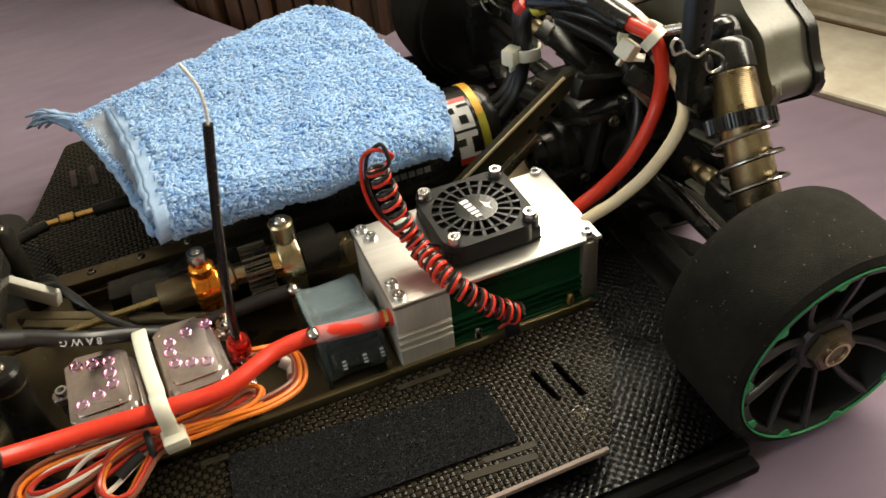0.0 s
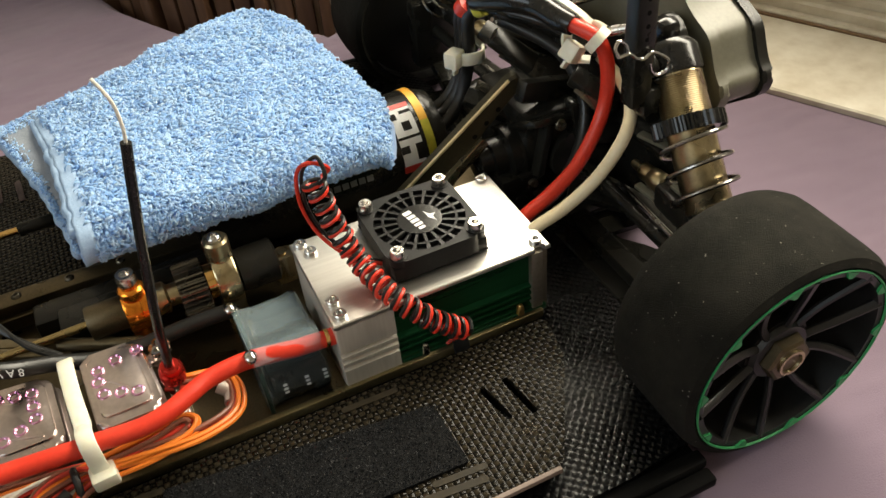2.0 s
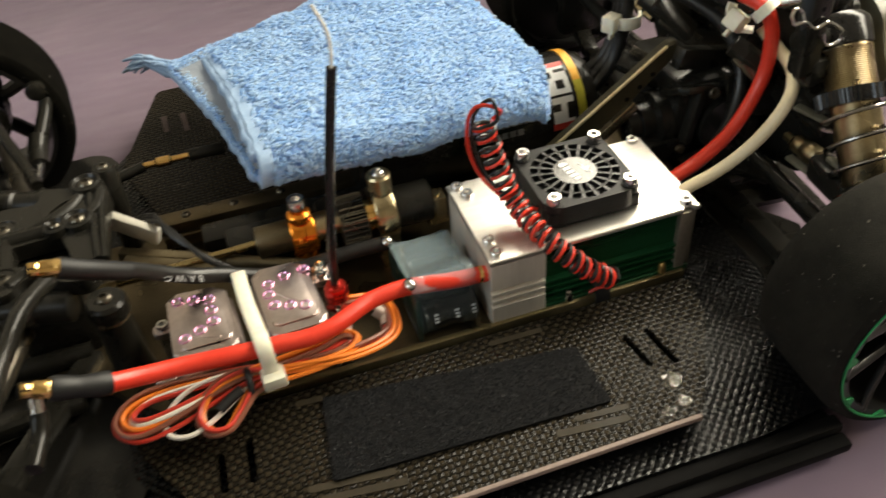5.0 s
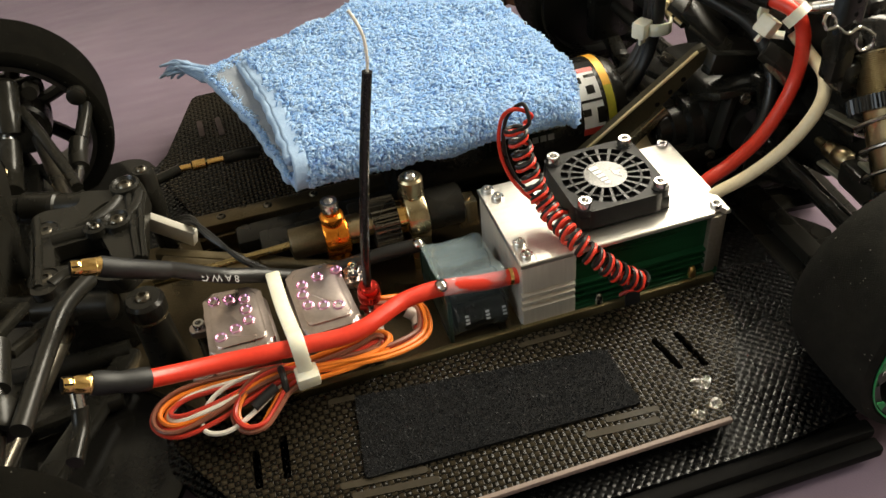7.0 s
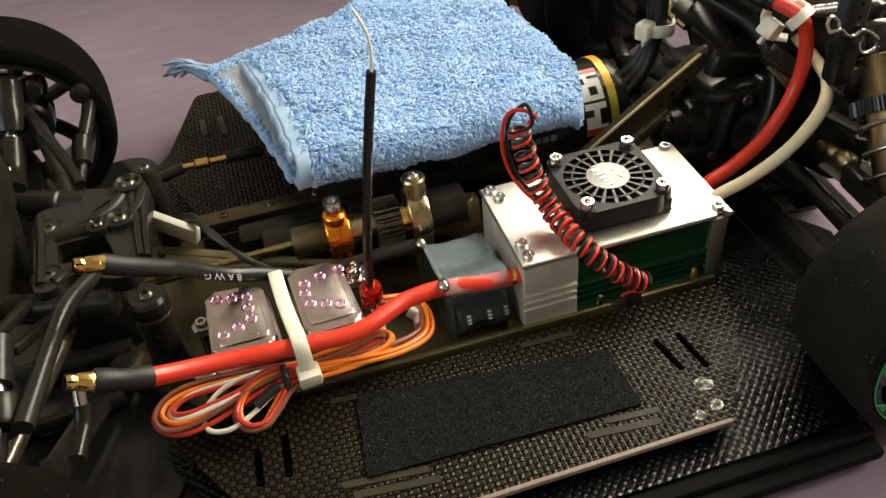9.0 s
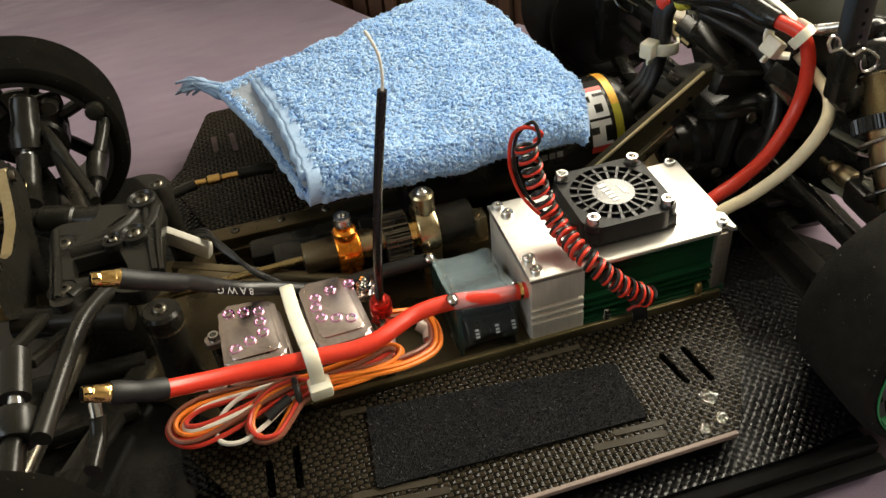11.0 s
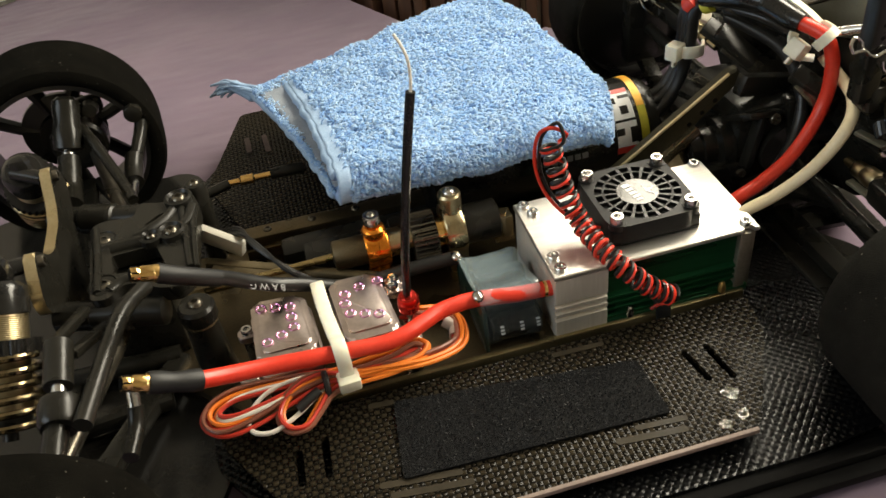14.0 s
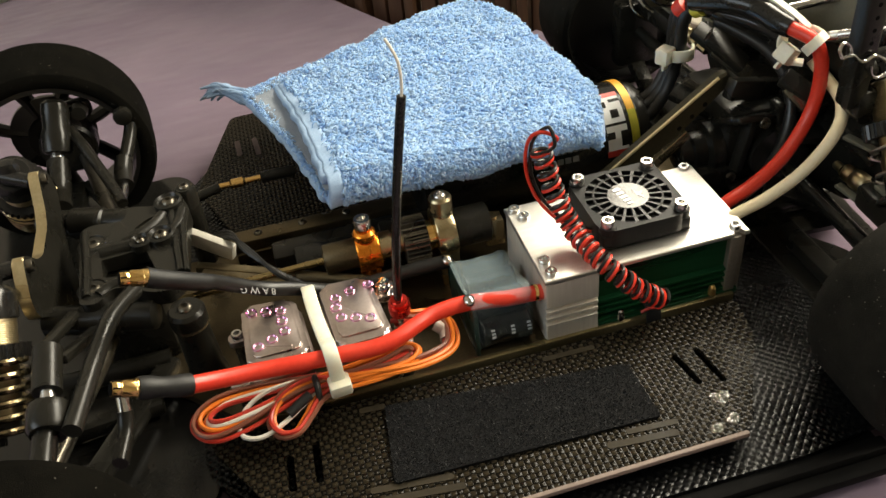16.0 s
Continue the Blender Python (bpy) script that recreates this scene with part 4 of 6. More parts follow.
part("bead", rod(B(), (-34.6, -6.2, 19.0), (-33.2, -6.2, 18.8), 3.5), GOLD, lead)

lead = thing("battery_lead", (-150, 24, 30), "thick black silicone battery lead with gold bullet plug", "cable")
blk_pts = [(-171, 10.5, 56.5), (-163, 15, 50), (-155, 20, 42), (-147, 24, 34), (-138, 27, 27), (-126, 29.5, 21), (-112, 31, 14), (-98, 32, 12), (-84, 32, 13), (-72, 31.5, 14), (-60, 30.5, 14.5)]
part("insulation", tube(B(), blk_pts, 3.1, 16, 6), BLACK_SIL, lead)
build_bullet(lead, (-185.5, 7.4, 64.4), (-176.2, 9.4, 60.6))
part("heat_shrink", tube(B(), [(-177, 9.2, 60.9), (-172, 10.3, 57.4), (-166, 13, 52.4), (-158, 17.6, 45)], lambda t: 3.8 - 0.4 * t, 16, 4), SHRINK, lead, "black heat shrink sleeve")


def build_text(body, name, m, size, material, parent, label):
    """Writing as a thin mesh."""
    cu = bpy.data.curves.new(name, "FONT")
    cu.body, cu.size, cu.extrude, cu.align_x, cu.align_y = body, size * MM, 0.00004, "CENTER", "CENTER"
    tmp = bpy.data.objects.new("tmp", cu)
    me = bpy.data.meshes.new_from_object(tmp)
    bpy.data.objects.remove(tmp)
    me.materials.append(material)
    ob = new(name, me)
    ob.parent = parent
    w = m.copy()
    w.translation = m.translation * MM - origin_of(parent)
    ob.matrix_basis = w
    return tagged(ob, label)


PRINT = mat("pale_print", (0.13, 0.13, 0.13), (0.2, 0.2, 0.2), 0.5)
build_text("8 A W G", "writing", frame_plane((-141.3, 21.9, 31.6), (-8.6, -2.4, 5.6), (-0.5, -9, -4.5)), 4.2, PRINT, lead, "printed wire gauge")

# fan lead: red and black wires wound into a coil
lead = thing("fan_lead", (-10, 0, 30), "red and black twisted fan lead wound into a springy coil", "cable")
axis = spline([(-21.0, 18.5, 70), (-19.4, 16.5, 60), (-17.2, 13.5, 50), (-14.8, 9.5, 42), (-12.4, 4, 36.5), (-10.2, -3.5, 33.8), (-7.4, -10.5, 31.4), (-3, -15.5, 27.0), (3, -18.6, 21.2), (9.5, -20.4, 15.8), (15.5, -21.2, 12.0)], 40)
TURNS = 21
for phase, material, name in ((0.0, RED_SIL, "red_wire"), (1.75, BLACK_SIL, "black_wire")):
    pts, n, side = [], len(axis), None
    for i, p in enumerate(axis):
        d = (axis[min(i + 1, n - 1)] - axis[max(i - 1, 0)]).normalized()
        if side is None:
            side = Vector((1, 0, 0))
        side = (side - d * side.dot(d)).normalized()
        up = d.cross(side)
        a = 2 * math.pi * TURNS * i / n + phase
        r = 3.75 + 0.3 * math.sin(i * 0.21)
        pts.append(p + r * (math.cos(a) * side + math.sin(a) * up))
    s0 = pts[0]
    lead_in = spline([(-4.5, 6, 32.5), (-9, 9, 33.5), (-16, 13, 37), (-23, 18.5, 46), (-26.5, 21, 58), (-26.5, 20.5, 70), (-24.5, 18.5, 77), (-20.5, 15.5, 79.2 + phase), tuple(s0 + Vector((2.0, -3.0, 4.5))), tuple(s0)], 6)
    tail = [pts[-1], Vector((17.5, -20.5, 8)), Vector((13, -16, 3)), Vector((10, -14.5, 0))]
    lead_in = [p + Vector((1.9 * (phase > 0), 0, 0)) for p in lead_in]
    part(name, sweep(B(), lead_in[:-1] + pts + spline(tail, 5)[1:], 0.78, 7), material, lead)

# aerial
aerial = thing("aerial", (-88, 2, -6), "black aerial tube with a bare wire tip in a red clamp", "aerial")
part("tube", tube(B(), [(-88.2, 3, 26), (-86.5, 3.2, 45), (-82, 4.4, 75), (-78, 6, 97), (-74.9, 6.9, 112.8)], 1.75, 12, 6), GLOSS_BLACK, aerial)
part("wire_tip", tube(B(), [(-74.9, 6.9, 112.5), (-74.2, 7, 118), (-74.4, 7, 125), (-75.8, 7.6, 130), (-77.6, 8.4, 134)], 0.55, 8, 6), WIRE_WHITE, aerial, "thin white aerial wire")
bm = B()
lathe(bm, (-88.4, 2.9, 17.5), (0.03, 0, 1), [(3.2, 0), (4.3, 1.0), (4.6, 4), (4.2, 7.2), (3.3, 8.4), (2.2, 8.6)], 24)
part("clamp", bm, RED_ANOD, aerial, "red anodised clamp")
part("clamp_post", rod(rod(B(), (-88.4, 2.9, -6.3), (-88.4, 2.9, 17.6), 2.0), (-88.4, 2.9, 9), (-88.4, 2.9, 13), 3.4), STEEL, aerial)


# servo wires folded into loops
def wire_bundle():
    bundle = thing("servo_wires", (-130, -18, 4), "orange red brown white servo wires folded into loops", "cable")
    def strands(path, colours, gap, lift=0.8):
        """Wires that run side by side along one path."""
        path = spline(path, 7)
        n = len(path)
        for k, material in enumerate(colours):
            pts = []
            for i, p in enumerate(path):
                d = path[min(i + 1, n - 1)] - path[max(i - 1, 0)]
                side = Vector((-d.y, d.x, 0)).normalized()
                off = (k - (len(colours) - 1) / 2) * gap * (1 + 0.3 * math.sin(i * 0.13 + k))
                pts.append(p + side * off + Vector((0, 0, lift * (k % 2 * 2 - 1) + 0.5 * math.sin(i * 0.17 + 2 * k))))
            part("wire", sweep(B(), pts, 0.95, 7), material, bundle, "cream white wire" if material is WIRE_WHITE else "")

    strands([(-92, 6, 15), (-84, 4, 14), (-76, 5, 11), (-70.5, 0, 9), (-73, -12, 9), (-84, -18.5, 11), (-98, -20, 12.5), (-118, -18.5, 13.5), (-136, -14.5, 12.5), (-152, -12, 11.5), (-164, -12.2, 11), (-171.5, -15.5, 10.5), (-174, -20.5, 10), (-171.5, -25.5, 10), (-165, -27.4, 10), (-153, -24.5, 10.5), (-140, -20.5, 12), (-128, -18.5, 13.5), (-114, -17.5, 14), (-100, -16, 14.5), (-91, -13.5, 15), (-87, -15, 13.5), (-91, -18.5, 12), (-103, -20.5, 12.5), (-117, -20, 12.5)],
            (WIRE_RED, WIRE_BROWN, WIRE_RED, WIRE_ORANGE, WIRE_ORANGE), 1.25)
    strands([(-117, -18, 13), (-134, -16.5, 13), (-152, -15.5, 12.4), (-162, -15.8, 12), (-168, -19, 11.5), (-168.5, -22.6, 11.2), (-163, -24.3, 11.2), (-151, -22.5, 11.8), (-134, -18.5, 13)], (WIRE_WHITE, WIRE_RED), 1.5, 0.5)
    strands([(-119, -19, 14), (-134, -16, 14.2), (-146, -16.5, 13.5), (-154, -19.5, 12), (-158.5, -25, 10), (-157, -31, 8.5), (-150, -33.2, 8.2), (-141, -30, 9.5), (-130, -23, 11.5), (-120, -20, 12.5)], (WIRE_WHITE,), 0.0, 0.2)
    strands([(-119, -20, 13.5), (-128, -17.5, 15), (-137, -18.8, 14.5), (-143.5, -23, 12.5), (-146.5, -29, 10), (-143.5, -34.5, 8.5), (-137.5, -35, 8.5), (-132.5, -30, 9.5), (-127, -24, 11.5), (-120, -21, 12)], (WIRE_BROWN, WIRE_RED, WIRE_ORANGE), 1.35, 0.6)
    part("tape_band", tube(B(), [(-127.5, -15.5, 12), (-127.3, -18, 16), (-127, -22, 15), (-127.2, -25, 10), (-127.5, -22, 6.5)], 1.3, 8, 5), BLACK_SIL, bundle, "black band round the wires")
    part("sleeve", tube(B(), [(-139.5, -28.5, 11.5), (-135, -26, 12.6), (-130.5, -23.4, 13.2)], 1.9, 10, 4), SHRINK, bundle, "black wire sleeve")
    part("sleeve", tube(B(), [(-75.5, 0, 9.6), (-72.2, -3, 7.4), (-73, -8, 7)], 2.6, 10, 4), mat("clear_tube_sleeve", (0.45, 0.36, 0.3), (0.6, 0.5, 0.44), 0.25), bundle, "clear sleeve on the wires")


wire_bundle()

# ---- the towel ----
TOWEL_RIGHT = spline([(21, 60, 0), (31, 88, 0), (29, 120, 0), (25, 155, 0), (23, 190, 0), (3, 221, 0)], 12)
PLY = 4.6


def along_list(pts, w):
    k = max(0.0, min(1.0, w)) * (len(pts) - 1)
    i = min(int(k), len(pts) - 2)
    return pts[i].lerp(pts[i + 1], k - i)


def towel_height(u, w):
    """The upper face of the upper ply; u runs along the fold, w from the fold to the far edge."""
    z = (54 - 4 * u) * (1 - w) + (33 + 12.5 * u + 3 * math.sin(math.pi * u)) * w
    z += 1.8 * math.sin(math.pi * min(1.0, w * 1.2)) * (0.45 + 0.55 * math.sin(math.pi * u))
    v = Vector((u * 3, w * 3, 0))
    z += (2.4 * noise.noise(v) + 1.5 * noise.noise(v * 2.7) + 0.7 * noise.noise(v * 6.5)) * min(1.0, 0.35 + 4 * u)
    z -= 1.6 * math.exp(-((w - 0.55 - 0.25 * u) / 0.06) ** 2) * u
    return z - (4.5 - 3.0 * w) * max(0.0, (u - 0.955) / 0.045) ** 2 - 3.0 * max(0.0, (w - 0.96) / 0.04) ** 2


def fold_radius(u):
    return 7.4 - 1.6 * u


def upper_ply(u, w):
    left = Vector((-103.5 - 10.5 * w + 2.0 * math.sin(math.pi * w), 57.5 + 131.5 * w, 0))
    p = left.lerp(along_list(TOWEL_RIGHT, w), u)
    p.x += 0.9 * noise.noise(Vector((w * 16, 4, 1))) * max(0.0, 1 - u * 8)
    p.y += 1.2 * noise.noise(Vector((u * 9, 2, 7))) * (1 - w)
    p.z = towel_height(u, w)
    return p


def lower_ply(u, w):
    left = Vector((-105.0 - 29.0 * w + 3.0 * math.sin(math.pi * w), 57.5 + 139 * w, 0))
    p = left.lerp(along_list(TOWEL_RIGHT, w), u)
    p.x += 1.1 * noise.noise(Vector((w * 14, 9, 3))) * max(0.0, 1 - u * 8)
    p.z = towel_height(max(u, 0.0), w) - 2 * fold_radius(u) * (1 - 0.1 * u) + 6.5 * w * (1 - u) ** 2 - 1.5 * math.sin(math.pi * w) * (1 - u)
    return p


def towel_surface(u, s):
    """The outer face: 0 to 1 is the upper ply from the far edge to the fold, 1 to 2 the round fold, 2 to 3 the lower ply."""
    if s <= 1:
        return upper_ply(u, 1 - s)
    if s >= 2:
        return lower_ply(u, s - 2)
    top, low = upper_ply(u, 0), lower_ply(u, 0)
    a = math.pi * (s - 1)
    c = top.lerp(low, (1 - math.cos(a)) / 2)
    c.y -= fold_radius(u) * math.sin(a) * 0.95
    return c


def towel_normal(u, s):
    h = 0.006
    a = towel_surface(min(1, u + h), s) - towel_surface(max(0, u - h), s)
    b = towel_surface(u, min(3, s + h)) - towel_surface(u, max(0, s - h))
    n = b.cross(a)
    n = n.normalized() if n.length > 1e-9 else Vector((0, 0, 1))
    if (s <= 1 and n.z < 0) or (s >= 2 and n.z > 0) or (1 < s < 2 and n.y > 0):
        n = -n
    return n


def build_towel():
    towel = thing("towel", (-40, 110, 20), "folded light blue terry towel draped over the motor", "towel")
    rng = random.Random(4)
    stops = [k / 46 for k in range(47)] + [1 + k / 14 for k in range(1, 15)] + [2 + k / 40 for k in range(1, 41)]

    def cloth(name, us, ss, lift, thick, material, label=""):
        """A ply of the towel between the given lines."""
        bm = B()
        outer, inner = [], []
        for u in us:
            pts = [(towel_surface(u, s), towel_normal(u, s)) for s in ss]
            outer.append([bm.verts.new(p + n * lift) for p, n in pts])
            inner.append([bm.verts.new(p - n * (thick - lift)) for p, n in pts])
        nu, ns = len(us) - 1, len(ss) - 1
        for i in range(nu):
            for j in range(ns):
                bm.faces.new((outer[i][j], outer[i + 1][j], outer[i + 1][j + 1], outer[i][j + 1]))
                bm.faces.new((inner[i][j + 1], inner[i + 1][j + 1], inner[i + 1][j], inner[i][j]))
        edge = [(i, 0) for i in range(nu)] + [(nu, j) for j in range(ns)] + [(i, ns) for i in range(nu, 0, -1)] + [(0, j) for j in range(ns, 0, -1)]
        for (a, b), (c, d) in zip(edge, edge[1:] + edge[:1]):
            bm.faces.new((outer[a][b], inner[a][b], inner[c][d], outer[c][d]))
        return part(name, bm, material, towel, label, sharp=180)

    cloth("folded_cloth", [k / 60 for k in range(61)], stops, 0.0, PLY, TERRY_BASE)
    # flat woven border along the open side, and its stitched roll
    cloth("border", [k / 100 for k in range(6)], [0.02 + k * 0.02 for k in range(110)], 0.9, 2.6, HEM_CLOTH, "flat woven pale blue border")
    pts = [towel_surface(0.0, s) + Vector((-0.4 + 0.5 * noise.noise(Vector((s * 9, 1, 2))), 0, -1.6 + 0.5 * noise.noise(Vector((s * 8, 5, 2))))) for s in [0.01 + k * 0.0165 for k in range(61)]]
    part("hem", sweep(B(), pts, lambda t: 2.3 + 0.12 * math.sin(t * 70), 10), HEM_CLOTH, towel, "pale blue rolled hem", sharp=180)
    pts = [towel_surface(0, 2.02 + k * 0.0163) + Vector((-0.3, 0, PLY * 0.5 + 0.5 * noise.noise(Vector((k * 0.5, 3, 8))))) for k in range(61)]
    part("hem", sweep(B(), pts, lambda t: 2.1 + 0.15 * math.sin(t * 63), 10), HEM_CLOTH, towel, "pale blue rolled hem", sharp=180)
    # flat reverse that shows on the lower ply, inside its hem, greyed with the upper ply's shade
    cloth("reverse_face", [0.012 + k * 0.012 for k in range(18)], [2.03 + k * 0.0155 for k in range(61)], -(PLY - 0.2), 0.9, REVERSE_CLOTH, "flat reverse of the cloth with shade in its grey")
    # twisted threads at the loose corner
    for k in range(26):
        bm = B()
        a = k * 2.4
        off = Vector((math.cos(a), math.sin(a), 0.8 * math.sin(a * 1.7))) * (1.2 + 1.9 * (k % 5) / 4)
        tip = Vector((rng.gauss(0, 1.5), rng.gauss(0, 1.5), rng.gauss(0, 1.0)))
        tube(bm, [Vector((-131, 192, 27)) + off * 1.3, Vector((-137, 199, 27.5)) + off * 0.9, Vector((-143, 204, 28.5)) + Matrix.Rotation(1.2, 3, "X") @ off, Vector((-147.5, 206.5, 28)) + off * 1.3 + tip * 0.4, Vector((-152, 208.5, 26)) + off * 1.5 + tip], lambda t: 1.25 - 0.6 * t * t, 6, 4)
        part("frayed_thread", bm, HEM_CLOTH, towel, "twisted frayed thread", sharp=180)
    # terry loops: short bent strands of yarn
    verts, faces = [], []

    def loop(p, nrm, size):
        d = Vector((rng.gauss(0, 1), rng.gauss(0, 1), rng.gauss(0, 0.4)))
        d = (d - nrm * d.dot(nrm)).normalized()
        wind = p * 0.07
        lean = Vector((0.15 + 1.0 * noise.noise(wind) + rng.gauss(0, 0.3), -0.7 + 0.9 * noise.noise(wind + Vector((7, 3, 1))) + rng.gauss(0, 0.3), 0))
        lean = lean - nrm * lean.dot(nrm)
        up = (nrm + lean * 1.35).normalized()
        d = (d * 0.6 + lean.normalized() * 0.5).normalized() if lean.length > 0.05 else d
        side = d.cross(up)
        if side.length < 1e-4:
            return
        s = side.normalized() * (size * rng.uniform(0.095, 0.14))
        base = len(verts)
        for t in range(5):
            a = math.pi * (0.04 + 0.92 * t / 4)
            c = p + d * (math.cos(a) * size * 0.46) + up * (math.sin(a) * size * 0.95) - nrm * size * 0.12
            out = (d * math.cos(a) + up * math.sin(a)).normalized() * (s.length * 0.8)
            verts.extend((c - s, c + out, c + s))
        for t in range(4):
            k = base + 3 * t
            faces.append((k, k + 1, k + 4, k + 3))
            faces.append((k + 1, k + 2, k + 5, k + 4))

    for _ in range(23000):
        u, s = rng.uniform(0.03, 1), rng.random()
        if u < 0.055 and s > 0.45 and rng.random() < 0.85:
            continue
        loop(towel_surface(u, s), towel_normal(u, s), rng.uniform(2.4, 4.2))
    for _ in range(4600):
        u, s = rng.uniform(0.05, 1), rng.uniform(1.0, 2.12)
        loop(towel_surface(u, s), towel_normal(u, s), rng.uniform(1.8, 3.0))
    for _ in range(1700):
        s = rng.random()
        drop = rng.random()
        a, b = upper_ply(1, s), lower_ply(1, s)
        loop(a.lerp(b, drop), Vector((1, -0.2, 0.3 - 0.8 * drop)).normalized(), rng.uniform(1.9, 3.1))
    for _ in range(900):
        u = rng.random()
        loop(upper_ply(u, 1).lerp(lower_ply(u, 1), rng.random() * 0.5), Vector((0, 0.9, 0.3)).normalized(), rng.uniform(1.9, 3.1))
    for _ in range(650):
        # the upper side of the lower ply, near its open edge
        w = rng.random()
        u = rng.random() ** 2 * (0.006 + 0.035 * w)
        loop(towel_surface(u, 2 + w) - towel_normal(u, 2 + w) * PLY, Vector((-0.3, -0.2, 0.9)).normalized(), rng.uniform(1.5, 2.6))
    for _ in range(420):
        # its far strip, past the upper ply
        u, w = rng.random() * 0.3, rng.uniform(0.9, 1.0)
        loop(towel_surface(u, 2 + w) - towel_normal(u, 2 + w) * PLY, Vector((-0.1, 0.3, 0.9)).normalized(), rng.uniform(1.8, 3.0))
    me = bpy.data.meshes.new("terry_pile")
    o = towel.location
    me.from_pydata([tuple(v * MM - o) for v in verts], [], faces)
    me.materials.append(TERRY_LOOP)
    me.shade_smooth()
    ob = new("terry_pile", me)
    ob.parent = towel
    tagged(ob, "fluffy blue cotton loops", kind="stuff")


def terry_loop_cloth():
    m, n, l, b = nt("blue_terry_loop")
    g = n.new("ShaderNodeNewGeometry")
    l.new(ramp(n, l, g.outputs["Random Per Island"], [(0.0, (0.24, 0.46, 0.82)), (0.5, (0.39, 0.61, 0.89)), (1.0, (0.60, 0.77, 0.93))]), b.inputs["Base Color"])
    b.inputs["Roughness"].default_value = 0.9
    b.inputs["Sheen Weight"].default_value = 0.25
    tr = n.new("ShaderNodeBsdfTranslucent")
    tr.inputs["Color"].default_value = (0.5, 0.66, 0.9, 1)
    mx = n.new("ShaderNodeMixShader")
    mx.inputs[0].default_value = 0.3
    out = n["Material Output"]
    l.new(b.outputs[0], mx.inputs[1])
    l.new(tr.outputs[0], mx.inputs[2])
    l.new(mx.outputs[0], out.inputs["Surface"])
    return m


TERRY_LOOP = terry_loop_cloth()
build_towel()

# ---- motor and driveline ----
MOTOR_C = Vector((0, 96.5, 17.5))


def cyl_patch(bm, x0, x1, a0, a1, r, thick=0.15, steps=10):
    """A curved patch on the motor can, angles in degrees from the top towards the near side."""
    rows = []
    for x in (x0, x1):
        for rr in (r, r + thick):
            rows.append([bm.verts.new((x, MOTOR_C.y - rr * math.sin(radians(a0 + (a1 - a0) * k / steps)), MOTOR_C.z + rr * math.cos(radians(a0 + (a1 - a0) * k / steps)))) for k in range(steps + 1)])
    for a, b in ((0, 1), (1, 3), (3, 2), (2, 0)):
        for k in range(steps):
            bm.faces.new((rows[a][k], rows[a][k + 1], rows[b][k + 1], rows[b][k]))
    for k in (0, steps):
        bm.faces.new((rows[0][k], rows[1][k], rows[3][k], rows[2][k]))
    return bm


